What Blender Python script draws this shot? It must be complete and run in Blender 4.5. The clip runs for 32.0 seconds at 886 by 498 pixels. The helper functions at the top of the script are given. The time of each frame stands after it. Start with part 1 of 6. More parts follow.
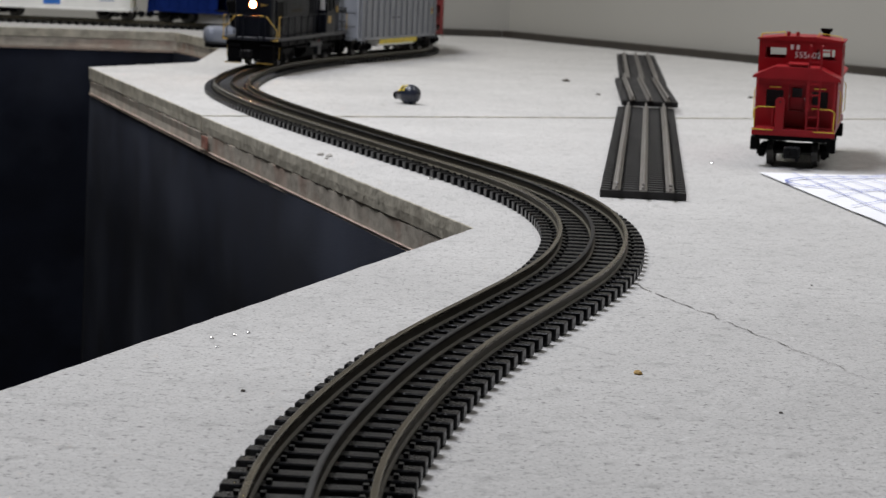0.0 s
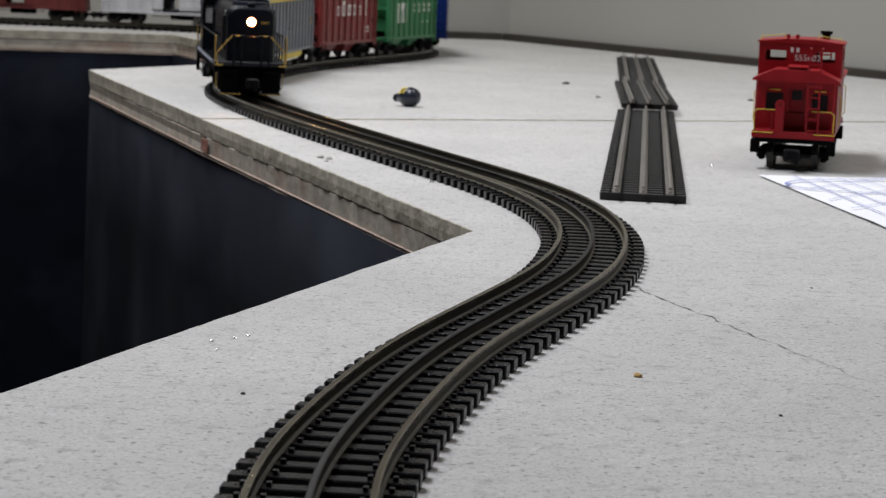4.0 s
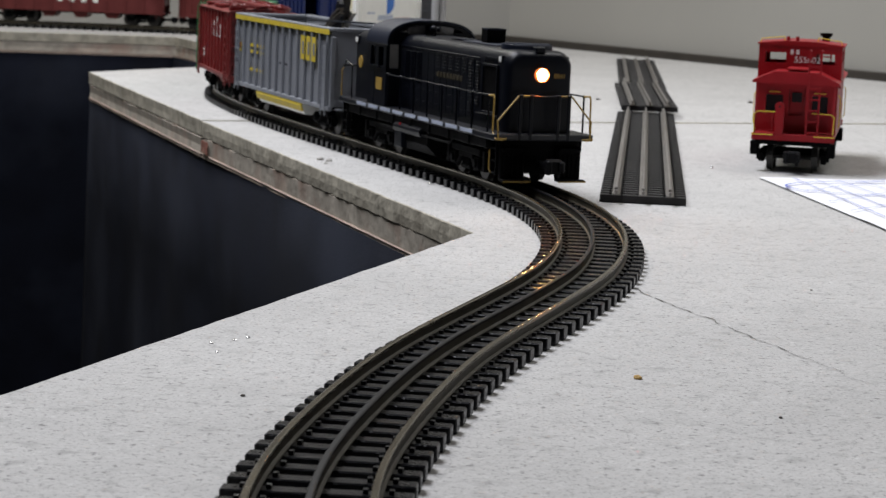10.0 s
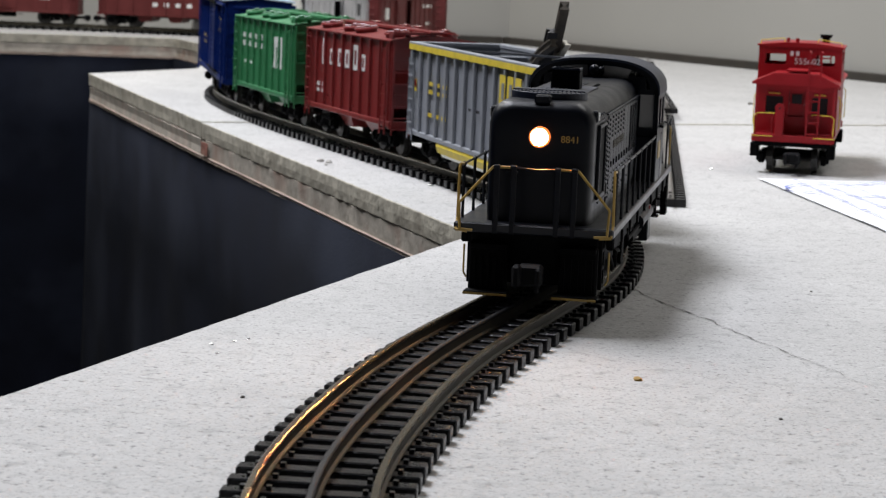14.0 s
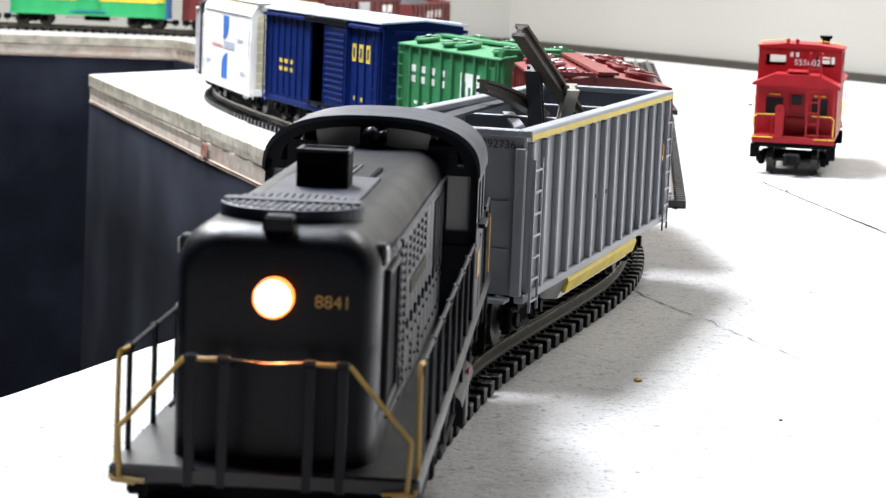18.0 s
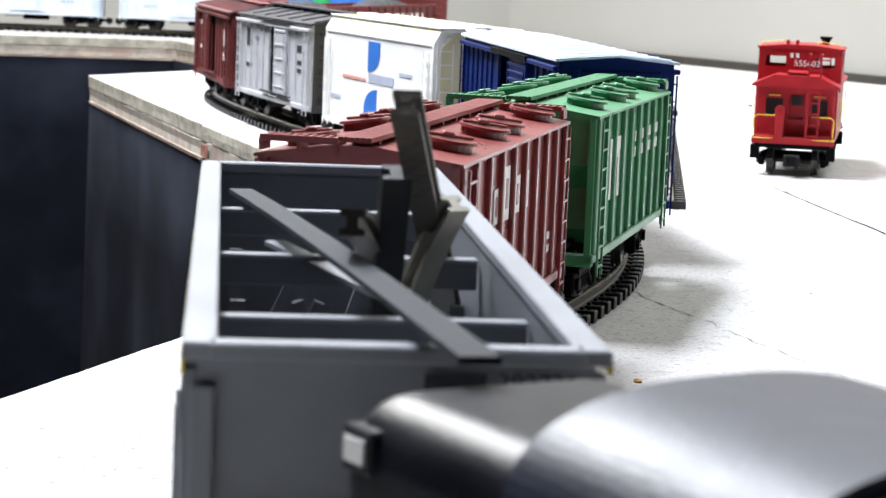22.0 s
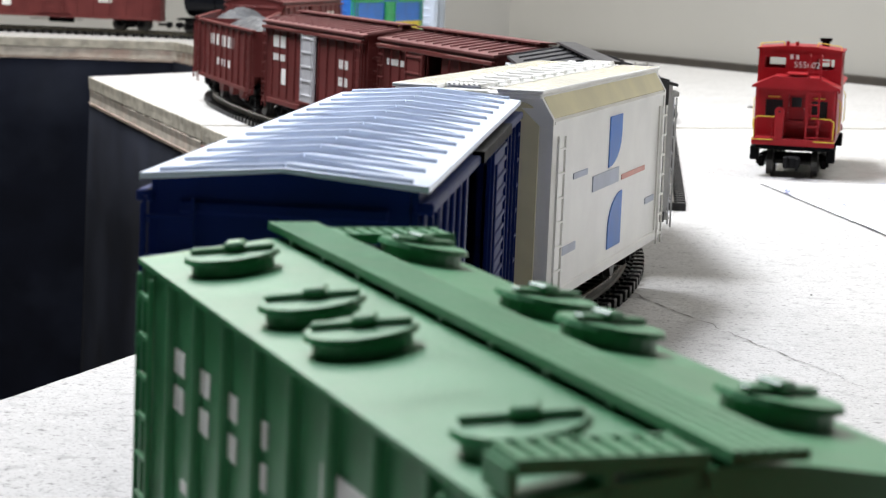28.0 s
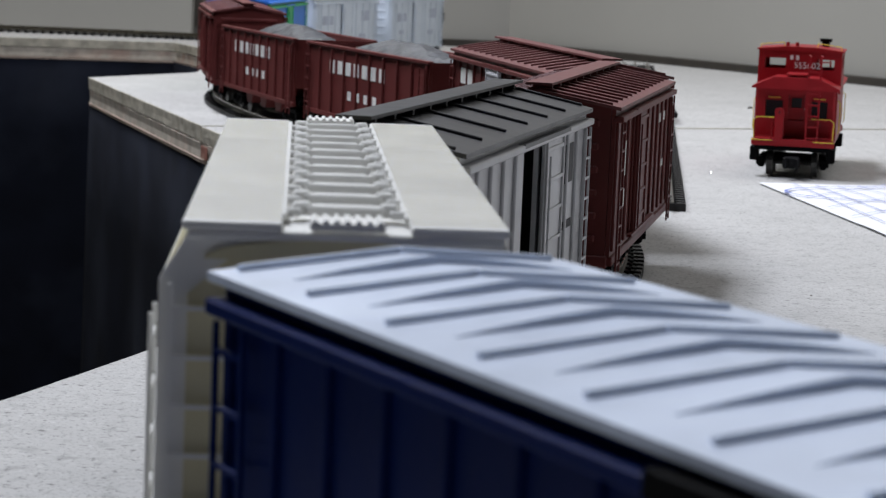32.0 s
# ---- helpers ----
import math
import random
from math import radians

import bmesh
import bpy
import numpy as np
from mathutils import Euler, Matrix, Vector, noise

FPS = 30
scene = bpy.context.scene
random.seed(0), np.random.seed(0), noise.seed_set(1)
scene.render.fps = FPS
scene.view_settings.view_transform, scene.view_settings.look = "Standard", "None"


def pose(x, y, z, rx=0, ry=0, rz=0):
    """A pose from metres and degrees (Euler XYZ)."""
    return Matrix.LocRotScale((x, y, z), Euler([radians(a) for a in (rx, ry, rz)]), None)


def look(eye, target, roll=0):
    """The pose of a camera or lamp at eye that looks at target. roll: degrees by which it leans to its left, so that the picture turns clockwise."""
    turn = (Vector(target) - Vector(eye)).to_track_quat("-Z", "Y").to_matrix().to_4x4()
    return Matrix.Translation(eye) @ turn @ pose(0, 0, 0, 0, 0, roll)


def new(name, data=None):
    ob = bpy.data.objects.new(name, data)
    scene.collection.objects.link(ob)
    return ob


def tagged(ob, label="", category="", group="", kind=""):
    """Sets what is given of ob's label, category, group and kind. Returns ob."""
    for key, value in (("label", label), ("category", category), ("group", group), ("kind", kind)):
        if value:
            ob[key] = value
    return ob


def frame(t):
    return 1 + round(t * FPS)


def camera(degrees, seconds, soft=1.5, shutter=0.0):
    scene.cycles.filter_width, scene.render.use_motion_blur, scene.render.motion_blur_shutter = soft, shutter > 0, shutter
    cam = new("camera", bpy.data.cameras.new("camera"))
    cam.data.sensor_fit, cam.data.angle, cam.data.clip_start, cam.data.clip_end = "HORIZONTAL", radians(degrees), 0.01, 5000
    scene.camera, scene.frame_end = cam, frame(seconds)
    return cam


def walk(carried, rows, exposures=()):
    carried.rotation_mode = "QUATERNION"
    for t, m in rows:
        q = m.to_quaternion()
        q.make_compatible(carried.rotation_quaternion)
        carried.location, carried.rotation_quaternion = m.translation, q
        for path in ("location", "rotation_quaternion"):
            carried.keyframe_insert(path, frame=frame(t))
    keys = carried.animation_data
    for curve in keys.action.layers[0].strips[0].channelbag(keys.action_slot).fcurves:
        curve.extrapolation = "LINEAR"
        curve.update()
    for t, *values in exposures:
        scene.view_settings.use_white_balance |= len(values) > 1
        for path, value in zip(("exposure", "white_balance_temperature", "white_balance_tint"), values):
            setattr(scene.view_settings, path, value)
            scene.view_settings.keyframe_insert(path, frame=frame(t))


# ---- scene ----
# camera: fixed on its stand, tilting up very slowly
cam = camera(22.46, 32.0, soft=1.3)
EYE = (0.0, 0.0, 0.1438)
F_PX = 3950.0
TILT = [(0, -7.5), (1, -6.0), (2, -4.7), (3.5, -3.2), (6, -1.7), (9, 0.0), (11, 1.8), (13, 3.0), (16.5, 4.7), (19, 5.8), (22, 7.0), (25, 8.7), (28, 9.6), (32, 10.6)]


def cam_pose(drift):
    down = radians(7.6407) - drift / F_PX
    return look(EYE, (0.0, EYE[1] + math.cos(down), EYE[2] - math.sin(down)), 2.353)


EXPOSURES = [(0, -0.18, 6500, 9), (8.5, -0.21, 6500, 9), (10.0, -0.02, 6480, 9), (12.0, 0.15, 6450, 9), (14.5, 0.36, 6420, 9), (16.5, 1.46, 6400, 9), (19.0, 1.56, 6350, 8), (22.0, 1.48, 6300, 8), (25.5, 1.34, 6350, 8), (28.0, 0.82, 6500, 8), (29.0, 0.62, 6450, 9), (30.0, 0.12, 6250, 10), (31.0, -0.02, 6200, 9), (32.0, -0.04, 6200, 9)]
walk(cam, [(t, cam_pose(d)) for t, d in TILT], EXPOSURES)
cam.data.dof.use_dof = True
cam.data.dof.focus_distance = 0.85
cam.data.dof.aperture_fstop = 60.0

# light: ceiling tubes above and behind the layout, plus one added fill
world = bpy.data.worlds.new("room_air")
scene.world = world
world.use_nodes = True
world.node_tree.nodes["Background"].inputs[0].default_value = (0.9, 0.95, 1.0, 1)
world.node_tree.nodes["Background"].inputs[1].default_value = 0.006


def tube_light(x, y, z, sx, sy, watts, aim, tone):
    data = bpy.data.lights.new("overhead_lamp", "AREA")
    data.shape, data.size, data.size_y, data.energy = "RECTANGLE", sx, sy, watts
    data.color = tone
    ob = new("overhead_lamp", data)
    ob.matrix_world = look((x, y, z), aim)
    return ob


tube_light(-1.0, 2.9, 1.65, 1.4, 0.45, 22, (0.0, 1.9, 0), (1.0, 0.965, 0.90))
tube_light(-0.60, 1.5, 1.65, 1.4, 0.45, 38, (0.0, 1.4, 0), (0.95, 0.965, 1.05))
# added fill lamp, softens the shadows right of the train
tube_light(0.75, 1.9, 1.65, 1.4, 0.45, 10, (0.1, 1.3, 0), (1.0, 0.97, 0.95))

# ---- materials ----
def material(name, colour, rough=0.5, metal=0.0, vary=0.12, scale=60.0, bump=0.0, bump_scale=400.0, spec=0.5, dirt=None, dirt_amount=0.35):
    m = bpy.data.materials.new(name)
    m.use_nodes = True
    nt = m.node_tree
    b = nt.nodes["Principled BSDF"]
    b.inputs["Roughness"].default_value, b.inputs["Metallic"].default_value = rough, metal
    b.inputs["Specular IOR Level"].default_value = spec
    tc = nt.nodes.new("ShaderNodeTexCoord")
    n1 = nt.nodes.new("ShaderNodeTexNoise")
    n1.inputs["Scale"].default_value, n1.inputs["Detail"].default_value = scale, 4
    n2 = nt.nodes.new("ShaderNodeTexNoise")
    n2.inputs["Scale"].default_value, n2.inputs["Detail"].default_value = bump_scale, 3
    for n in (n1, n2):
        nt.links.new(tc.outputs["Object"], n.inputs["Vector"])
    ramp = nt.nodes.new("ShaderNodeMapRange")
    ramp.inputs["From Min"].default_value, ramp.inputs["From Max"].default_value = 0.3, 0.7
    ramp.inputs["To Min"].default_value, ramp.inputs["To Max"].default_value = 1 - vary, 1 + vary
    nt.links.new(n1.outputs["Fac"], ramp.inputs["Value"])
    mul = nt.nodes.new("ShaderNodeMix")
    mul.data_type, mul.blend_type = "RGBA", "MULTIPLY"
    mul.inputs["Factor"].default_value = 1.0
    mul.inputs["A"].default_value = (*colour, 1)
    nt.links.new(ramp.outputs["Result"], mul.inputs["B"])
    col = mul.outputs["Result"]
    if dirt:
        n3 = nt.nodes.new("ShaderNodeTexNoise")
        n3.inputs["Scale"].default_value, n3.inputs["Detail"].default_value = scale * 0.35, 6
        nt.links.new(tc.outputs["Object"], n3.inputs["Vector"])
        r3 = nt.nodes.new("ShaderNodeMapRange")
        r3.inputs["From Min"].default_value, r3.inputs["From Max"].default_value = 0.5, 0.72
        r3.inputs["To Max"].default_value = dirt_amount
        nt.links.new(n3.outputs["Fac"], r3.inputs["Value"])
        mx = nt.nodes.new("ShaderNodeMix")
        mx.data_type = "RGBA"
        nt.links.new(r3.outputs["Result"], mx.inputs["Factor"])
        nt.links.new(col, mx.inputs["A"])
        mx.inputs["B"].default_value = (*dirt, 1)
        col = mx.outputs["Result"]
    nt.links.new(col, b.inputs["Base Color"])
    rr = nt.nodes.new("ShaderNodeMapRange")
    rr.inputs["To Min"].default_value, rr.inputs["To Max"].default_value = max(0.05, rough - 0.1), min(1, rough + 0.1)
    nt.links.new(n1.outputs["Fac"], rr.inputs["Value"])
    nt.links.new(rr.outputs["Result"], b.inputs["Roughness"])
    if bump:
        bp = nt.nodes.new("ShaderNodeBump")
        bp.inputs["Strength"].default_value, bp.inputs["Distance"].default_value = bump, 0.0006
        nt.links.new(n2.outputs["Fac"], bp.inputs["Height"])
        nt.links.new(bp.outputs["Normal"], b.inputs["Normal"])
    return m


def board_material():
    """Pressed paper fibreboard: pale grey, mottled, with dark and light flecks and a felted surface."""
    m = material("fibreboard", (0.50, 0.492, 0.478), 0.9, 0, 0.07, 9, 0.0, 300, 0.2)
    nt = m.node_tree
    b = nt.nodes["Principled BSDF"]
    base = b.inputs["Base Color"].links[0].from_socket
    tc = nt.nodes.new("ShaderNodeTexCoord")

    def noise_at(scale, lo, hi, detail=4.0, stretch=None):
        n = nt.nodes.new("ShaderNodeTexNoise")
        n.inputs["Scale"].default_value, n.inputs["Detail"].default_value = scale, detail
        src = tc.outputs["Object"]
        if stretch:
            mp = nt.nodes.new("ShaderNodeMapping")
            mp.inputs["Scale"].default_value = stretch
            nt.links.new(src, mp.inputs["Vector"])
            src = mp.outputs["Vector"]
        nt.links.new(src, n.inputs["Vector"])
        r = nt.nodes.new("ShaderNodeMapRange")
        r.inputs["From Min"].default_value, r.inputs["From Max"].default_value = lo, hi
        nt.links.new(n.outputs["Fac"], r.inputs["Value"])
        return n, r

    col = base
    for scale, lo, hi, tone, amount in ((30, 0.5, 0.75, (0.40, 0.395, 0.385), 0.35), (110, 0.54, 0.74, (0.31, 0.305, 0.295), 0.6), (340, 0.59, 0.70, (0.16, 0.155, 0.15), 0.75), (300, 0.58, 0.72, (0.70, 0.695, 0.68), 0.4), (760, 0.55, 0.68, (0.18, 0.175, 0.17), 0.6)):
        n, r = noise_at(scale, lo, hi)
        r.inputs["To Max"].default_value = amount
        mx = nt.nodes.new("ShaderNodeMix")
        mx.data_type = "RGBA"
        nt.links.new(r.outputs["Result"], mx.inputs["Factor"])
        nt.links.new(col, mx.inputs["A"])
        mx.inputs["B"].default_value = (*tone, 1)
        col = mx.outputs["Result"]
    nt.links.new(col, b.inputs["Base Color"])
    n, r = noise_at(330, 0.2, 0.8, 5)
    bp = nt.nodes.new("ShaderNodeBump")
    bp.inputs["Strength"].default_value, bp.inputs["Distance"].default_value = 0.7, 0.0009
    nt.links.new(n.outputs["Fac"], bp.inputs["Height"])
    nt.links.new(bp.outputs["Normal"], b.inputs["Normal"])
    return m


def piece_material(name, colour, rough, metal=0.0, spread=0.3):
    """For many alike pieces: each one a little lighter or darker than the next."""
    m = material(name, colour, rough, metal, 0.25, 250, 0.4, 900)
    nt = m.node_tree
    b = nt.nodes["Principled BSDF"]
    src = b.inputs["Base Color"].links[0].from_socket
    info = nt.nodes.new("ShaderNodeObjectInfo")
    r = nt.nodes.new("ShaderNodeMapRange")
    r.inputs["To Min"].default_value, r.inputs["To Max"].default_value = 1 - spread, 1 + spread
    nt.links.new(info.outputs["Random"], r.inputs["Value"])
    mx = nt.nodes.new("ShaderNodeMix")
    mx.data_type, mx.blend_type = "RGBA", "MULTIPLY"
    mx.inputs["Factor"].default_value = 1.0
    nt.links.new(src, mx.inputs["A"])
    nt.links.new(r.outputs["Result"], mx.inputs["B"])
    nt.links.new(mx.outputs["Result"], b.inputs["Base Color"])
    return m


def glow_material(name, colour, strength):
    m = bpy.data.materials.new(name)
    m.use_nodes = True
    b = m.node_tree.nodes["Principled BSDF"]
    b.inputs["Base Color"].default_value = (*colour, 1)
    b.inputs["Emission Color"].default_value = (*colour, 1)
    b.inputs["Emission Strength"].default_value = strength
    return m


BOARD = board_material()
BOARD_EDGE = material("fibreboard_edge", (0.46, 0.425, 0.345), 0.95, 0, 0.3, 80, 1.0, 260, 0.2, (0.24, 0.20, 0.15))
FOAM_EDGE = material("lower_board_edge", (0.45, 0.405, 0.34), 0.95, 0, 0.25, 70, 0.9, 200, 0.2, (0.36, 0.16, 0.11), 0.5)
PLYWOOD = material("plywood_edge", (0.42, 0.33, 0.27), 0.85, 0, 0.2, 90, 0.4, 300)
CLOTH = material("black_cloth", (0.0050, 0.0062, 0.0108), 0.95, 0, 0.3, 14, 0.5, 700, 0.1, (0.022, 0.026, 0.038), 0.6)
WALL_PAINT = material("cream_wall_paint", (0.34, 0.33, 0.30), 0.75, 0, 0.03, 3, 0.1, 60)
# near black so the unseen ceiling and walls bounce little light
CEILING_NO_BOUNCE = material("ceiling_no_bounce", (0.03, 0.03, 0.03), 0.9)
ROOM_NO_BOUNCE = material("room_no_bounce", (0.03, 0.03, 0.03), 0.9, 0, 0.1, 2)
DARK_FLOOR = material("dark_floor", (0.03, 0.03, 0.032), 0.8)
TRIM_WOOD = material("dark_trim_wood", (0.030, 0.025, 0.019), 0.6, 0, 0.3, 30)
BROWN_POST = material("brown_painted_wood", (0.10, 0.055, 0.04), 0.6, 0, 0.2, 30)
GREY_PANEL = material("grey_panel", (0.22, 0.215, 0.20), 0.7, 0, 0.3, 8)
RAIL_BRASS = material("rail_weathered_steel", (0.15, 0.13, 0.09), 0.24, 0.8, 0.2, 40, 0.1, 500, 0.5, (0.12, 0.10, 0.07), 0.5)
RAIL_STEEL = material("rail_dull_steel", (0.29, 0.275, 0.26), 0.4, 0.8, 0.2, 40, 0.2, 500, 0.5, (0.2, 0.17, 0.13), 0.5)
RAIL_WEB = material("rail_dark_web", (0.05, 0.044, 0.03), 0.5, 0.5, 0.3, 60)
RAIL_BLACK = material("rail_blackened", (0.004, 0.004, 0.005), 0.5, 0.0, 0.25, 60, 0.0, 400.0, 0.2)
TIE_WOOD = piece_material("black_tie", (0.0028, 0.0029, 0.0040), 0.30)
TIE_PLASTIC = piece_material("brown_black_plastic_tie", (0.020, 0.019, 0.0195), 0.34)
for tie_mat in (TIE_WOOD, TIE_PLASTIC):
    tie_mat.node_tree.nodes["Principled BSDF"].inputs["Specular IOR Level"].default_value = 0.24
LOCO_BLACK = material("loco_black_paint", (0.0025, 0.0034, 0.0068), 0.37, 0, 0.15, 90, 0.12, 900, 0.23)
LOCO_DECK = material("loco_walkway_gloss", (0.0045, 0.0055, 0.0095), 0.36, 0, 0.2, 90, 0.1, 900, 0.5)
# loco black lightened and blued: the overhead sheen is in the colour
LOCO_TOP_SHEEN = material("loco_top_blue_sheen", (0.011, 0.015, 0.030), 0.46, 0, 0.2, 90, 0.2, 900, 0.4)
UNDER_BLACK = material("underframe_black", (0.0020, 0.0020, 0.0024), 0.6, 0, 0.3, 120, 0.3, 600, 0.06)
GOLD = material("gold_rail_paint", (0.42, 0.27, 0.06), 0.4, 0, 0.15, 200)
DULL_GOLD = material("dull_gold_lettering", (0.035, 0.026, 0.011), 0.6)
YELLOW = material("yellow_paint", (0.72, 0.55, 0.05), 0.5, 0, 0.12, 120)
PALE_BLUE_EDGE = material("pale_edge_stripe", (0.42, 0.46, 0.56), 0.5)
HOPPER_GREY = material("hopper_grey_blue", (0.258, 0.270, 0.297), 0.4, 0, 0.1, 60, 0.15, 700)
# the car's grey again, darkened for the shade inside it
HOPPER_SHADED = material("hopper_shaded_grey", (0.155, 0.165, 0.185), 0.5, 0, 0.12, 50)
OXIDE_RED = material("oxide_red_paint", (0.200, 0.021, 0.020), 0.31, 0, 0.12, 60, 0.15, 700, 0.8)
GREEN_PAINT = material("green_paint", (0.030, 0.190, 0.070), 0.4, 0, 0.12, 60, 0.15, 700, 0.75)
BLUE_PAINT = material("blue_paint", (0.0034, 0.0150, 0.103), 0.5, 0, 0.12, 60, 0.15, 700, 0.1)
ROOF_SILVER = material("galvanised_roof", (0.74, 0.82, 0.97), 0.34, 0.0, 0.1, 40, 0.1, 500)
WHITE_PAINT = material("white_car_paint", (0.86, 0.855, 0.82), 0.45, 0, 0.05, 50, 0.1, 600)
CREAM_EDGE = material("cream_plastic", (0.72, 0.66, 0.42), 0.5, 0, 0.08, 50)
LOGO_BLUE = material("logo_blue", (0.03, 0.16, 0.55), 0.5)
PALE_RED = material("pale_red_stripe", (0.65, 0.30, 0.25), 0.5)
SILVER_PAINT = material("silver_car_paint", (0.54, 0.54, 0.56), 0.4, 0.1, 0.12, 60, 0.15, 600)
ROOF_BLACK = material("black_roof_paint", (0.03, 0.03, 0.035), 0.4, 0, 0.2, 60)
BROWN_PAINT = material("boxcar_brown_red", (0.125, 0.027, 0.025), 0.5, 0, 0.14, 60, 0.15, 700, 0.25)
BROWN_ROOF = material("boxcar_brown_roof", (0.15, 0.050, 0.048), 0.5, 0, 0.14, 60, 0.0, 400.0, 0.35)
COAL = material("coal_load", (0.05, 0.053, 0.06), 0.6, 0, 0.5, 200, 1.0, 260)
LETTER_WHITE = material("white_lettering", (0.75, 0.75, 0.72), 0.6)
LETTER_DARK = material("dark_lettering", (0.03, 0.03, 0.033), 0.6)
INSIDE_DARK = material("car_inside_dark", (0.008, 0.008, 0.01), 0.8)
# opaque grey: the bright background behind the panes is painted in
WINDOW_GREY = material("window_seen_through_grey", (0.36, 0.35, 0.34), 0.25, 0, 0.1, 30)
CABOOSE_RED = material("caboose_red", (0.29, 0.007, 0.012), 0.42, 0, 0.1, 80, 0.12, 700, 0.28)
COUPLER_METAL = material("coupler_dark_metal", (0.004, 0.004, 0.005), 0.55, 0.0, 0.3, 150, 0.0, 400, 0.15)
WHEEL_METAL = material("wheel_metal", (0.06, 0.058, 0.055), 0.45, 0.8, 0.2, 100)
SCRAP_WOOD = material("scrap_brown", (0.055, 0.043, 0.029), 0.55, 0, 0.35, 120, 0.5, 500)
SCRAP_DARK = material("scrap_dark", (0.014, 0.014, 0.016), 0.45, 0, 0.3, 120, 0.3, 500)
STRIP_GREY = material("scrap_grey_strip", (0.028, 0.031, 0.037), 0.55, 0.0, 0.3, 120, 0.3, 500, 0.12)
SCRAP_PALE = material("scrap_pale", (0.36, 0.34, 0.28), 0.6, 0, 0.2, 120, 0.3, 500)
PAPER = material("white_paper", (0.82, 0.83, 0.86), 0.8, 0, 0.02, 20)
PEN_BLUE = material("blue_pen_line", (0.22, 0.26, 0.55), 0.7)
CRACK_DARK = material("joint_dark", (0.16, 0.15, 0.14), 0.95)
HEADLAMP = glow_material("headlamp_glow", (1.0, 0.46, 0.17), 400.0)
# emission on the rim draws the orange halo round the lamp
LAMP_HALO = glow_material("headlamp_halo_glow", (1.0, 0.22, 0.05), 1.2)

# ---- building helpers ----
def thing(name, label, category, group="", m=None, kind=""):
    ob = new(name)
    ob.empty_display_size = 0.02
    if m is not None:
        ob.matrix_world = m
    return tagged(ob, label, category, group, kind)


def finish(bm, name):
    me = bpy.data.meshes.new(name)
    bmesh.ops.recalc_face_normals(bm, faces=bm.faces[:])
    bm.to_mesh(me)
    bm.free()
    return me


def part(name, bm, mat, parent=None, label="", m=None, smooth=False):
    me = finish(bm, name) if isinstance(bm, bmesh.types.BMesh) else bm
    if not me.materials:
        for one in (mat if isinstance(mat, (list, tuple)) else [mat]):
            me.materials.append(one)
    if smooth:
        for f in me.polygons:
            f.use_smooth = True
    ob = new(name, me)
    if parent is not None:
        ob.parent = parent
    if m is not None:
        ob.matrix_basis = m
    if label:
        ob["label"] = label
    return ob


def box(bm, cx, cy, cz, sx, sy, sz, bevel=0.0, rot=None, seg=1):
    r = bmesh.ops.create_cube(bm, size=1.0)
    vs = r["verts"]
    m = Matrix.Translation((cx, cy, cz)) @ (rot if rot is not None else Matrix()) @ Matrix.Diagonal((sx, sy, sz, 1))
    bmesh.ops.transform(bm, matrix=m, verts=vs)
    if bevel > 0:
        es = list({e for v in vs for e in v.link_edges})
        bmesh.ops.bevel(bm, geom=es, offset=bevel, segments=seg, affect="EDGES", profile=0.5)
    return bm


def cyl(bm, p, q, radius, n=10, radius2=None):
    p, q = Vector(p), Vector(q)
    d = q - p
    m = Matrix.Translation((p + q) / 2) @ d.to_track_quat("Z", "Y").to_matrix().to_4x4()
    bmesh.ops.create_cone(bm, cap_ends=True, segments=n, radius1=radius, radius2=radius if radius2 is None else radius2, depth=d.length, matrix=m)
    return bm


def prism(bm, outline, a, b, axis="x"):
    """Closed outline of (u, v) swept from a to b along an axis."""
    def put(w, u, v):
        return {"x": (w, u, v), "y": (u, w, v), "z": (u, v, w)}[axis]
    lo = [bm.verts.new(put(a, u, v)) for u, v in outline]
    hi = [bm.verts.new(put(b, u, v)) for u, v in outline]
    n = len(outline)
    for i in range(n):
        bm.faces.new((lo[i], lo[(i + 1) % n], hi[(i + 1) % n], hi[i]))
    bm.faces.new(lo)
    bm.faces.new(hi[::-1])
    return bm


def one_box(name, mat, parent, cx, cy, cz, sx, sy, sz, bevel=0.0, label="", rot=None, seg=1):
    return part(name, box(bmesh.new(), cx, cy, cz, sx, sy, sz, bevel, rot, seg), mat, parent, label)


def one_rod(name, mat, parent, points, radius, label="", n=6):
    bm = bmesh.new()
    for p, q in zip(points, points[1:]):
        cyl(bm, p, q, radius, n)
    return part(name, bm, mat, parent, label)


def words(text, size, mat, parent, m, name="lettering", label=""):
    cu = bpy.data.curves.new(name, "FONT")
    cu.body, cu.size, cu.align_x, cu.align_y, cu.extrude = text, size, "CENTER", "CENTER", 0.00008
    tmp = bpy.data.objects.new("tmp", cu)
    scene.collection.objects.link(tmp)
    me = bpy.data.meshes.new_from_object(tmp.evaluated_get(bpy.context.evaluated_depsgraph_get()))
    bpy.data.objects.remove(tmp)
    bpy.data.curves.remove(cu)
    me.materials.clear()
    return part(name, me, mat, parent, label, m)


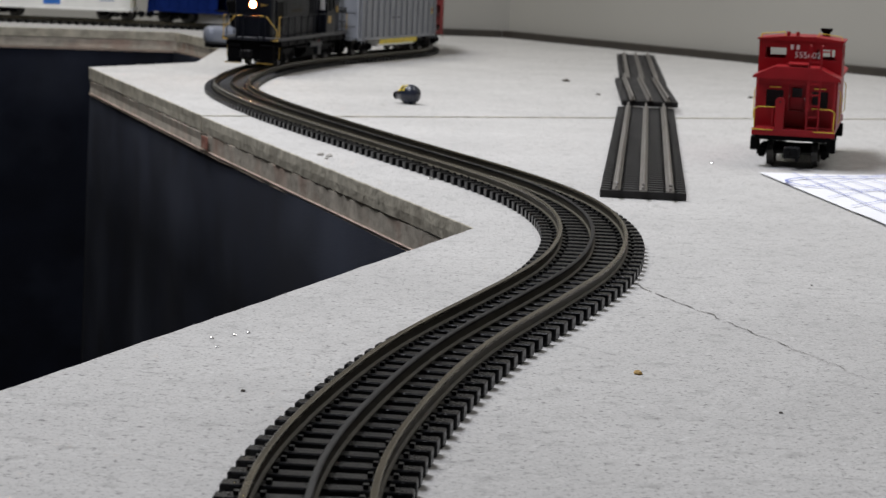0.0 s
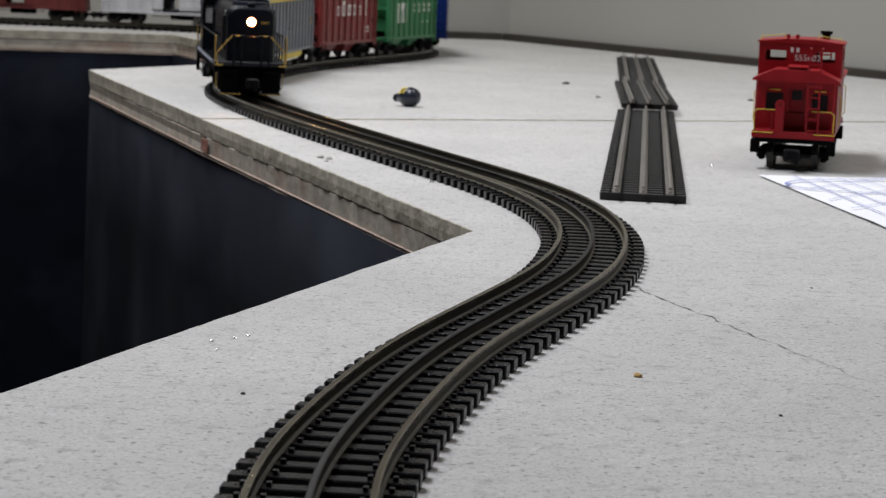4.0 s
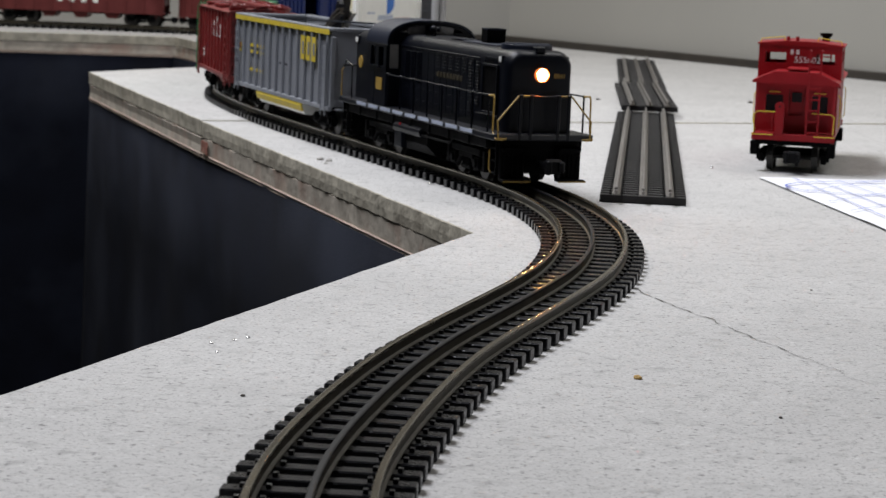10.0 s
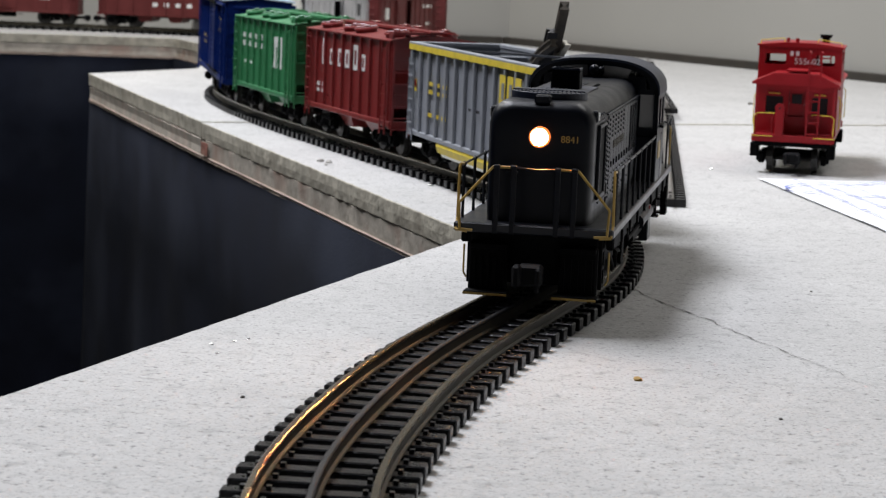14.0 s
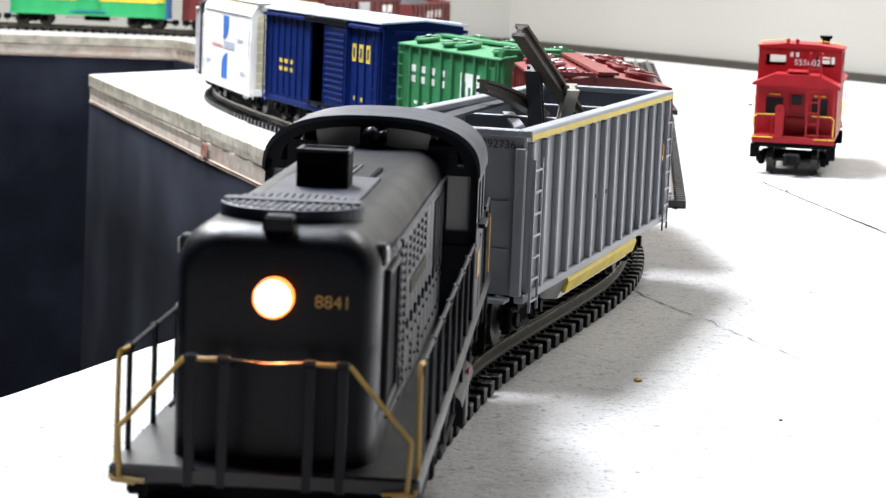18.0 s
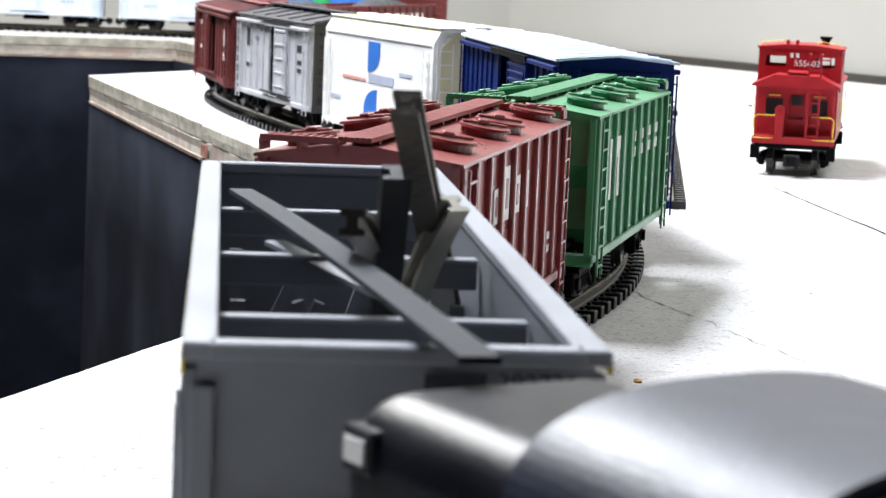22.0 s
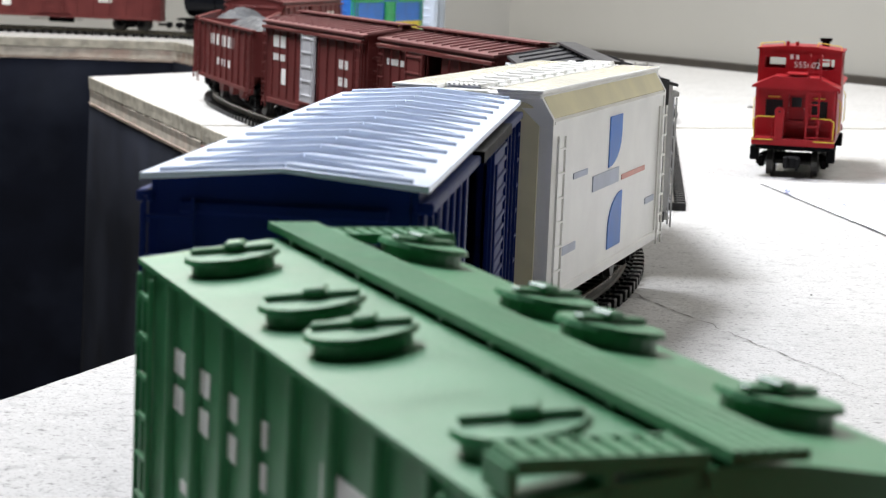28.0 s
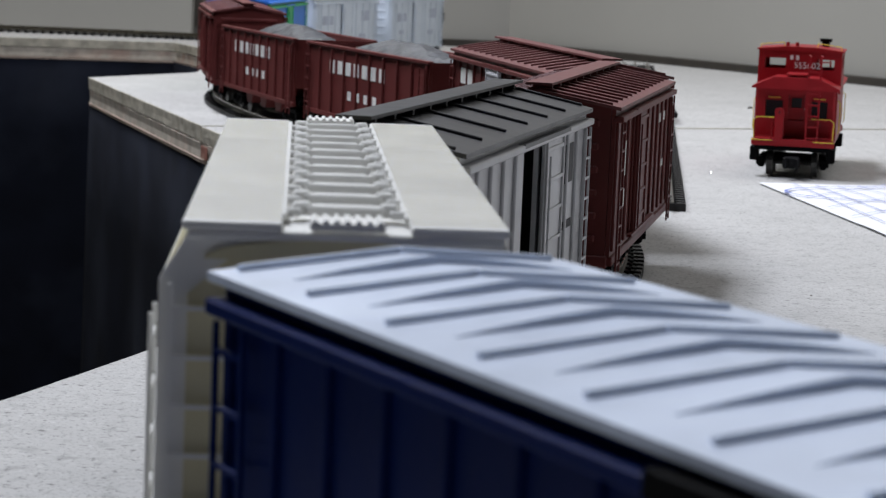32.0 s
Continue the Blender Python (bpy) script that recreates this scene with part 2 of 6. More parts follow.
# ---- the line of the track, in millimetres on the board ----
LINE = [(-4600, 3050), (-4000, 3100), (-3300, 3165), (-2600, 3240), (-2000, 3305), (-1500, 3360), (-1100, 3405), (-765, 3440), (-450, 3440), (-258, 3380), (-118, 3255), (-48, 3090), (-48, 2925), (-97, 2755), (-158, 2577), (-197, 2393), (-209, 2204), (-201, 2059), (-168, 1912), (-122, 1764), (-70, 1617), (-16, 1471), (37, 1328), (66, 1213), (74, 1098), (61, 975), (33, 869), (0, 755), (-20, 650), (-30, 570), (-30, 500), (-26, 438), (-16, 382), (0, 325), (28, 266), (56, 205), (93, 137), (163, 66), (285, 17), (460, -14), (723, -35), (1063, -45), (1663, -45)]


def smooth_line(points):
    pts = np.array(points, float) / 1000.0
    dense = []
    for i in range(len(pts) - 1):
        p0, p1, p2, p3 = pts[max(i - 1, 0)], pts[i], pts[i + 1], pts[min(i + 2, len(pts) - 1)]
        for k in range(24):
            u = k / 24
            dense.append(0.5 * (2 * p1 + (p2 - p0) * u + (2 * p0 - 5 * p1 + 4 * p2 - p3) * u * u + (3 * p1 - p0 - 3 * p2 + p3) * u ** 3))
    dense = np.array(dense)
    s = np.concatenate([[0], np.cumsum(np.linalg.norm(np.diff(dense, axis=0), axis=1))])
    g = np.arange(0, s[-1], 0.01)
    q = np.stack([np.interp(g, s, dense[:, k]) for k in (0, 1)], 1)
    ker = np.exp(-0.5 * (np.arange(-8, 9) / 3.0) ** 2)
    ker /= ker.sum()
    pad = np.concatenate([np.repeat(q[:1], 8, 0), q, np.repeat(q[-1:], 8, 0)])
    q = np.stack([np.convolve(pad[:, j], ker, "valid") for j in (0, 1)], 1)
    return q, np.concatenate([[0], np.cumsum(np.linalg.norm(np.diff(q, axis=0), axis=1))])


PTS, ARC = smooth_line(LINE)
# lengths along the line count from its outermost point on the turn beside the pit
HOME = ARC[np.argmin(np.hypot(PTS[:, 0] + 0.209, PTS[:, 1] - 2.204))]


def on_line(s):
    a = s + HOME
    return np.array([np.interp(a, ARC, PTS[:, 0]), np.interp(a, ARC, PTS[:, 1])])


def along(s):
    d = on_line(s + 0.008) - on_line(s - 0.008)
    return d / np.linalg.norm(d)


RAIL_TOP = 0.010
GAUGE = 0.03175

# ---- the layout's deck ----
def slab(name, outline, top, thick, mats, label, jag=0.0006, step=0.03):
    """A sheet with uneven sawn edges: outline in millimetres, a top, an underside and sides in short facets."""
    rnd = random.Random(name + str(top))
    pts = []
    n = len(outline)
    for i in range(n):
        a, b = Vector((*outline[i], 0)) / 1000, Vector((*outline[(i + 1) % n], 0)) / 1000
        far = max(abs(a.x), abs(a.y - 1.5), abs(b.x), abs(b.y - 1.5)) > 2.2
        k = 1 if far and (b - a).length > 1.5 else max(1, int((b - a).length / step))
        d = (b - a).normalized()
        for j in range(k):
            q = a.lerp(b, j / k)
            if j:
                q = q + Vector((d.y, -d.x, 0)) * rnd.uniform(-jag, jag)
            pts.append(q)
    bm = bmesh.new()
    soft = 0.0005
    rows = []
    for z, inset in ((top, soft), (top - soft, 0.0), (top - thick * 0.55, rnd.uniform(0, 0.001)), (top - thick, 0.0006)):
        row = []
        for i, q in enumerate(pts):
            a, b = pts[i - 1], pts[(i + 1) % len(pts)]
            d = (b - a).normalized()
            inward = Vector((-d.y, d.x, 0)) * SIGN(outline)
            row.append(bm.verts.new((q.x + inward.x * (inset + rnd.uniform(0, jag * 0.6)), q.y + inward.y * (inset + rnd.uniform(0, jag * 0.6)), z)))
        rows.append(row)
    m = len(pts)
    for r0, r1 in zip(rows, rows[1:]):
        for i in range(m):
            f = bm.faces.new((r0[i], r0[(i + 1) % m], r1[(i + 1) % m], r1[i]))
            f.material_index = 1
    bm.faces.new(rows[0]).material_index = 0
    bm.faces.new(rows[-1]).material_index = 1
    return tagged(part(name, bm, mats, None), label, "board", "boards of the layout deck")


def SIGN(outline):
    a = sum(x0 * y1 - x1 * y0 for (x0, y0), (x1, y1) in zip(outline, outline[1:] + outline[:1]))
    return 1.0 if a > 0 else -1.0


SHEET_FRONT = [(15, 1141), (-197.8, 1786.6), (1900, 2778), (1900, -160), (-419, -160)]
SHEET_BACK = [(-198.7, 1789), (-383, 2366), (-290, 2540), (-300, 2960), (-320, 3070), (-407, 3296), (-545, 3275), (-800, 3215), (-1500, 3130), (-4900, 2760), (-4900, 4100), (1900, 4100), (1900, 2783)]
for nm, outline, lab in (("fibreboard_sheet", SHEET_FRONT, "pale grey speckled fibreboard sheet, sawn edge over the pit"),
                         ("fibreboard_sheet", SHEET_BACK, "pale grey fibreboard sheet carrying the back track")):
    slab(nm, outline, 0.0006 if outline is SHEET_BACK else 0.0, 0.0125, [BOARD, BOARD_EDGE], lab, 0.00045, 0.010)


def shrunk(outline, mm):
    s = SIGN(outline)
    out = []
    n = len(outline)
    for i, (x, y) in enumerate(outline):
        ax, ay = outline[i - 1]
        bx, by = outline[(i + 1) % n]
        d1 = Vector((x - ax, y - ay)).normalized()
        d2 = Vector((bx - x, by - y)).normalized()
        nrm = (Vector((-d1.y, d1.x)) + Vector((-d2.y, d2.x))) * 0.5 * s
        out.append((x + nrm.x * mm, y + nrm.y * mm))
    return out


for outline in (SHEET_FRONT, SHEET_BACK):
    slab("lower_board", shrunk(outline, 1.5), -0.0131, 0.0128, [FOAM_EDGE, FOAM_EDGE], "pale brown lower board, rough sawn edge", 0.00025, 0.010)
    slab("plywood_sheet", shrunk(outline, 0.8), -0.0262, 0.0030, [PLYWOOD, PLYWOOD], "thin pinkish plywood sheet under the boards", 0.0002)

STAIN = material("faded_red_stain", (0.27, 0.12, 0.09), 0.95, 0, 0.4, 160, 0.6, 300, 0.2, (0.42, 0.30, 0.22), 0.8)
stain = box(bmesh.new(), 0, 0, 0, 0.024, 0.0006, 0.0100, 0.0002)
tagged(part("edge_stain", stain, STAIN, None, m=Matrix.Translation((-0.1933, 1.7715, -0.0198)) @ Matrix.Rotation(math.atan2(-0.95, 0.314), 4, "Z")), "faded red stain on the sawn board edge", "stain", "", "structure")

# black cloth hung round the pit, room walls, ceiling and floor
def curtain(name, pts, top, bottom, label, waves=0.010, lean=0.0):
    """Cloth hung from a line of points (millimetres), in soft folds."""
    line = []
    for (x0, y0), (x1, y1) in zip(pts, pts[1:]):
        n = max(2, int(math.hypot(x1 - x0, y1 - y0) / 14))
        for k in range(n):
            line.append(((x0 + (x1 - x0) * k / n) / 1000, (y0 + (y1 - y0) * k / n) / 1000, y1 - y0, x0 - x1))
    line.append((pts[-1][0] / 1000, pts[-1][1] / 1000, line[-1][2], line[-1][3]))
    bm = bmesh.new()
    rows = []
    levels = 9
    for j in range(levels):
        f = j / (levels - 1)
        row = []
        for i, (x, y, nx, ny) in enumerate(line):
            k = 1 / math.hypot(nx, ny)
            w = waves * f ** 0.7 * (math.sin(i * 0.19) + 0.6 * math.sin(i * 0.43 + 1.3) + 0.5 * noise.noise((i * 0.15, f * 3, 0.3)))
            row.append(bm.verts.new((x + nx * k * (w + lean * f), y + ny * k * (w + lean * f), top + (bottom - top) * f)))
        rows.append(row)
    for a, b in zip(rows, rows[1:]):
        for i in range(len(a) - 1):
            bm.faces.new((a[i], a[i + 1], b[i + 1], b[i]))
    ob = part(name, bm, CLOTH, None, smooth=True)
    md = ob.modifiers.new("thickness", "SOLIDIFY")
    md.thickness = 0.001
    return tagged(ob, label, "cloth", "black cloths round the pit")


curtain("cloth_skirt", [(13, 1148), (-196, 1792), (-381, 2370)], -0.0285, -0.85, "black cloth skirt hanging below the board edge")
curtain("cloth_skirt", [(-381, 2372), (-292, 2545), (-302, 2965), (-322, 3075), (-409, 3300)], -0.0285, -0.85, "black cloth skirt hanging round the inner corner")
curtain("cloth_skirt", [(-409, 3299), (-545, 3279), (-800, 3219), (-1500, 3134), (-4800, 2770)], -0.0285, -0.85, "black cloth skirt below the far board")
curtain("cloth_skirt", [(14, 1139), (-418, -155)], -0.0285, -0.85, "black cloth skirt below the near board")


def wall(name, p, q, low, high, thick, mat, label="plain cream painted wall"):
    a, b = Vector((*p, 0)), Vector((*q, 0))
    d = (b - a).normalized()
    ob = part(name, box(bmesh.new(), 0, 0, 0, (b - a).length, abs(thick), high - low), mat, None)
    o = Vector((-d.y, d.x, 0)) * thick / 2
    ob.matrix_world = Matrix.Translation((a + b) / 2 + o + Vector((0, 0, (low + high) / 2))) @ Matrix.Rotation(math.atan2(d.y, d.x), 4, "Z")
    return tagged(ob, label, "wall", "", "structure")


wall("wall_right", (1.95, 0.612), (0.092, 3.619), -0.9, 1.8, -0.08, WALL_PAINT)
wall("wall_end", (0.092, 3.619), (-0.036, 3.600), 0.002, 1.8, -0.05, WALL_PAINT)
wall("wall_far", (2.2, 4.0), (-5.0, 4.0), -0.9, 1.8, -0.08, WALL_PAINT)
# unseen shell of the room, kept dark to cut the fill light
wall("wall_left", (-4.95, 4.0), (-4.95, -1.2), -0.9, 1.8, -0.08, ROOM_NO_BOUNCE, "unseen room wall, near black to hold back bounce light")
wall("wall_back", (-5.0, -1.1), (2.2, -1.1), -0.9, 1.8, -0.08, ROOM_NO_BOUNCE, "unseen room wall, near black to hold back bounce light")
wall("wall_side", (1.98, -1.1), (1.98, 4.0), -0.9, 1.8, -0.08, ROOM_NO_BOUNCE, "unseen room wall, near black to hold back bounce light")
tagged(one_box("ceiling", CEILING_NO_BOUNCE, None, -1.5, 1.45, 1.84, 7.2, 5.4, 0.06), "unseen ceiling, near black to hold back bounce light", "ceiling", "", "structure")
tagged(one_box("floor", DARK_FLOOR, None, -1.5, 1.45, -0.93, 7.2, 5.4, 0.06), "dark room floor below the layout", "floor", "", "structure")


def strip(name, p, q, height, thick, label):
    a, b = Vector((*p, 0)), Vector((*q, 0))
    d = b - a
    ob = part(name, box(bmesh.new(), 0, 0, 0, d.length, thick, height, 0.001), TRIM_WOOD, None)
    ob.matrix_world = Matrix.Translation((a + b) / 2 + Vector((0, 0, height / 2 + 0.0005))) @ Matrix.Rotation(math.atan2(d.y, d.x), 4, "Z")
    return tagged(ob, label, "trim", "", "structure")


strip("trim_right", (1.6, 1.158), (0.086, 3.609), 0.011, 0.012, "dark wooden strip along the foot of the wall")
strip("trim_end", (0.080, 3.607), (-0.030, 3.591), 0.011, 0.012, "dark wooden strip along the foot of the wall")


def standing(name, mat, x0, x1, y, low, high, depth, label, category, bevel=0.002):
    return tagged(one_box(name, mat, None, (x0 + x1) / 2, y + depth / 2, (low + high) / 2, x1 - x0, depth, high - low, bevel), label, category)


# beyond the track: door frame, grey cupboard panels, white bin, cream back board
standing("door_post", BROWN_POST, -0.060, -0.041, 3.63, 0.0, 1.2, 0.05, "brown painted wooden door post beside the wall", "post")
cup = thing("cupboard", "grey cupboard with dark gaps between its panels", "cupboard")
one_box("carcass", LETTER_DARK, cup, -0.120, 3.80, 0.25, 0.125, 0.10, 0.5)
for cx in (-0.086, -0.142):
    one_box("panel", GREY_PANEL, cup, cx, 3.742, 0.25, 0.042, 0.012, 0.49, 0.002)
bin_ = thing("storage_bin", "white plastic storage bin with a blue strap", "bin")
one_box("bin_body", WHITE_PAINT, bin_, -0.245, 3.75, 0.075, 0.11, 0.10, 0.15, 0.008, seg=2)
one_box("bin_lip", WHITE_PAINT, bin_, -0.245, 3.75, 0.152, 0.118, 0.108, 0.010, 0.003)
one_box("strap", LOGO_BLUE, bin_, -0.220, 3.697, 0.076, 0.011, 0.004, 0.15, 0.001, "blue strap", rot=Matrix.Rotation(radians(8), 4, "Y"))
standing("back_board", WALL_PAINT, -4.6, -0.42, 3.62, 0.0, 0.9, 0.03, "plain cream back board behind the far track", "board")

# ---- track ----
def rail_strip(name, off, mat, label, s0, s1, parent, kind="T", base=0.0, step=0.012):
    """One rail swept along the line at a sideways offset: foot, web and head."""
    if kind == "T":
        sec = [(-0.0013, base + 0.0048), (0.0013, base + 0.0048), (0.0013, base + 0.0053), (0.0005, base + 0.0060), (0.0005, base + 0.0084), (0.0010, base + 0.0088), (0.0010, base + 0.0097), (0.0006, base + 0.0100), (-0.0006, base + 0.0100), (-0.0010, base + 0.0097), (-0.0010, base + 0.0088), (-0.0005, base + 0.0084), (-0.0005, base + 0.0060), (-0.0013, base + 0.0053)]
    n = int((s1 - s0) / step)
    verts, faces = [], []
    k = len(sec)
    for i in range(n + 1):
        s = s0 + (s1 - s0) * i / n
        c, d = on_line(s), along(s)
        for u, z in sec:
            w = off + u
            verts.append((c[0] - d[1] * w, c[1] + d[0] * w, z))
    for i in range(n):
        for j in range(k):
            a, b = i * k + j, i * k + (j + 1) % k
            faces.append((a, b, b + k, a + k))
    faces.append(tuple(range(k)))
    faces.append(tuple(range(n * k, n * k + k))[::-1])
    me = bpy.data.meshes.new(name)
    me.from_pydata(verts, [], faces)
    for i, f in enumerate(me.polygons):
        f.material_index = 0 if i >= n * k or 5 <= i % k <= 9 else 1
    return part(name, me, [mat, RAIL_WEB], parent, label)


def tie_mesh(length, width, height, name):
    bm = bmesh.new()
    box(bm, 0, 0, height / 2, width, length, height, 0.0004)
    for side in (-1, 1):
        for o in (-0.0034, 0.0034):
            box(bm, 0, side * GAUGE / 2 + o, height + 0.0006, 0.0022, 0.0014, 0.0012)
    me = finish(bm, name)
    return me


main_track = thing("model_track", "three-rail toy railway track with blackened centre rail", "track")
S_IN, S_OUT = -1.95, 1.98
rail_strip("rail", GAUGE / 2, RAIL_BRASS, "dull brassy outer rail", -4.6, 3.2, main_track)
rail_strip("rail", -GAUGE / 2, RAIL_BRASS, "dull brassy outer rail", -4.6, 3.2, main_track)
rail_strip("centre_rail", 0.0, RAIL_BLACK, "blackened centre rail", -4.6, 3.2, main_track)

# ---- loose track sections ----
def loose_section(x0, y0, x1, y1, lift, label):
    a, b = Vector((x0, y0, 0)), Vector((x1, y1, 0))
    L = (b - a).length
    ob = thing("loose_track", label, "track", "loose track sections", Matrix.Translation(((x0 + x1) / 2, (y0 + y1) / 2, lift)) @ Matrix.Rotation(math.atan2(y1 - y0, x1 - x0), 4, "Z"))
    for off, nm in ((GAUGE / 2, "rail"), (-GAUGE / 2, "rail"), (0, "centre_rail")):
        bm = bmesh.new()
        box(bm, 0, off, 0.0052, L, 0.0048, 0.0008)
        box(bm, 0, off, 0.0070, L, 0.0014, 0.0030)
        box(bm, 0, off, 0.0090, L + 0.004, 0.0022 if nm == "rail" else 0.0018, 0.0018, 0.0005)
        cyl(bm, (-L / 2 - 0.008, off, 0.0075), (-L / 2 + 0.002, off, 0.0075), 0.0010, 6)
        part(nm, bm, RAIL_STEEL, ob)
    return ob, L


LOOSE = [loose_section(0.1165, 1.308, 0.1795, 2.034, 0.0, "loose three-rail track section lying on the board"),
         loose_section(0.1820, 2.022, 0.2015, 2.386, 0.0065, "short track section lapped over its neighbour"),
         loose_section(0.2115, 2.449, 0.2550, 3.097, 0.0, "loose track section reaching towards the wall")]

# ---- rolling stock: each car stands on its rails at z = 0, nose along +x ----
MOVES = []
SPINS = []
TRUCKS = []


def truck_meshes(base, heavy):
    bm = bmesh.new()
    for sd in (-1, 1):
        y = sd * 0.0215
        box(bm, 0, y, 0.0132, base * 0.62, 0.003, 0.0034, 0.0006)
        box(bm, 0, y, 0.0062, base * 0.40, 0.003, 0.0028, 0.0006)
        for ex in (-1, 1):
            box(bm, ex * base * 0.30, y, 0.0098, base * 0.34, 0.0026, 0.0026, 0.0005, Matrix.Rotation(ex * radians(38), 4, "Y"))
            box(bm, ex * base / 2, y, 0.0098, 0.0085, 0.0042, 0.0078, 0.0008)
            cyl(bm, (ex * base / 2, y + sd * 0.002, 0.0098), (ex * base / 2, y + sd * 0.0036, 0.0098), 0.0026, 8)
        for k in (-0.0042, 0, 0.0042):
            cyl(bm, (k, y, 0.0066), (k, y, 0.0132), 0.0017, 6)
        if heavy:
            box(bm, 0, y, 0.0165, base * 1.25, 0.0032, 0.0045, 0.0006)
            box(bm, base * 0.78, y, 0.012, 0.004, 0.003, 0.012)
            box(bm, -base * 0.78, y, 0.012, 0.004, 0.003, 0.012)
    box(bm, 0, 0, 0.0125, 0.011, 0.043, 0.006, 0.0008)
    wheel = bmesh.new()
    for sd in (-1, 1):
        cyl(wheel, (0, sd * 0.0146, 0), (0, sd * 0.0176, 0), 0.0094, 18)
        cyl(wheel, (0, sd * 0.0132, 0), (0, sd * 0.0146, 0), 0.0106, 18)
        cyl(wheel, (0, sd * 0.0176, 0), (0, sd * 0.0182, 0), 0.0060, 12, 0.0040)
    cyl(wheel, (0, -0.021, 0), (0, 0.021, 0), 0.0014, 8)
    return finish(bm, "truck"), finish(wheel, "wheelset")


CAR_TRUCK = truck_meshes(0.036, False)
LOCO_TRUCK = truck_meshes(0.042, True)


def add_trucks(car, half, base, meshes, label="black sprung truck"):
    for ex in (1, -1):
        tr = part("truck", meshes[0], UNDER_BLACK, car, label, pose(ex * half, 0, 0))
        for wx in (0.5, -0.5):
            SPINS.append((part("wheelset", meshes[1], WHEEL_METAL, tr, "", pose(wx * base, 0, 0.0098)), wx * base))
        TRUCKS.append((tr, ex * half))


def coupler_mesh():
    bm = bmesh.new()
    box(bm, 0.006, 0, 0.0105, 0.014, 0.0045, 0.004, 0.0006)
    box(bm, 0.0145, 0.0014, 0.0105, 0.006, 0.0095, 0.0085, 0.0012)
    box(bm, 0.0185, -0.0034, 0.0105, 0.005, 0.0035, 0.0085, 0.001)
    box(bm, 0.0185, 0.0050, 0.0105, 0.004, 0.0028, 0.0070, 0.001)
    cyl(bm, (0.0150, 0.004, 0.004), (0.0150, 0.004, 0.0065), 0.0011, 6)
    return finish(bm, "coupler")


COUPLER = coupler_mesh()


def couplers(car, L):
    part("coupler", COUPLER, COUPLER_METAL, car, "dark metal knuckle coupler", pose(L / 2 - 0.006, 0, 0))
    part("coupler", COUPLER, COUPLER_METAL, car, "dark metal knuckle coupler", pose(-L / 2 + 0.006, 0, 0, 0, 0, 180))


def ladder(car, mat, x, y, z0, z1, width, along_x, rungs=6, name="ladder"):
    """Two stiles and their rungs, standing off an end or a side."""
    bm = bmesh.new()
    for o in (-width / 2, width / 2):
        p = (x + o, y) if along_x else (x, y + o)
        box(bm, p[0], p[1], (z0 + z1) / 2, 0.0008, 0.0008, z1 - z0)
    for k in range(rungs):
        z = z0 + (z1 - z0) * (k + 0.5) / rungs
        box(bm, x, y, z, width if along_x else 0.0007, 0.0007 if along_x else width, 0.0008)
    return part(name, bm, mat, car)


def bars(car, mat, spots, y, name="lettering", label="", depth=0.0003):
    """Unreadable or brand lettering as plain bars on a side wall: (x, z, width, height)."""
    for x, z, w, h in spots:
        n = max(1, round(w / (0.9 * h))) if h < 0.008 else 1
        for k in range(n):
            one_box(name, mat, car, x + w * ((k + 0.5) / n - 0.5), y, z, w / n * (0.74 if n > 1 else 1.0), depth, h, 0, label)


def block_letters(car, mat, ground, spots, y, label):
    """Brand lettering as plain upright shapes, each a bar with a slot of the ground colour through it."""
    side = math.copysign(1.0, y)
    for x, z, w, h in spots:
        one_box("lettering", mat, car, x, y, z, w, 0.0003, h, 0.0, label)
        one_box("letter_slot", ground, car, x, y + side * 0.0002, z, w * 0.36, 0.0003, h * 0.56)


def copies(car, name, me, mat, poses, label=""):
    for m in poses:
        part(name, me, mat, car, label, m)


def rod_mesh(sx, sy, sz, bevel=0.0003, name="post"):
    return finish(box(bmesh.new(), 0, 0, 0, sx, sy, sz, bevel), name)


def underframe(car, L, w=0.044, z=0.0185):
    bm = bmesh.new()
    box(bm, 0, 0, z, L - 0.004, 0.012, 0.006, 0.0005)
    box(bm, 0, 0, z + 0.003, L - 0.006, w, 0.002)
    for k in range(-3, 4):
        box(bm, k * L / 7.2, 0, z + 0.001, 0.003, w + 0.012, 0.004)
    part("underframe", bm, UNDER_BLACK, car)


def brake_gear(car, side=1):
    bm = bmesh.new()
    cyl(bm, (-0.012, side * 0.012, 0.012), (0.006, side * 0.012, 0.012), 0.0042, 10)
    cyl(bm, (0.010, -side * 0.010, 0.012), (0.030, -side * 0.010, 0.012), 0.0036, 10)
    cyl(bm, (-0.04, 0.004, 0.012), (0.04, 0.004, 0.012), 0.0006, 5)
    part("brake_gear", bm, UNDER_BLACK, car)


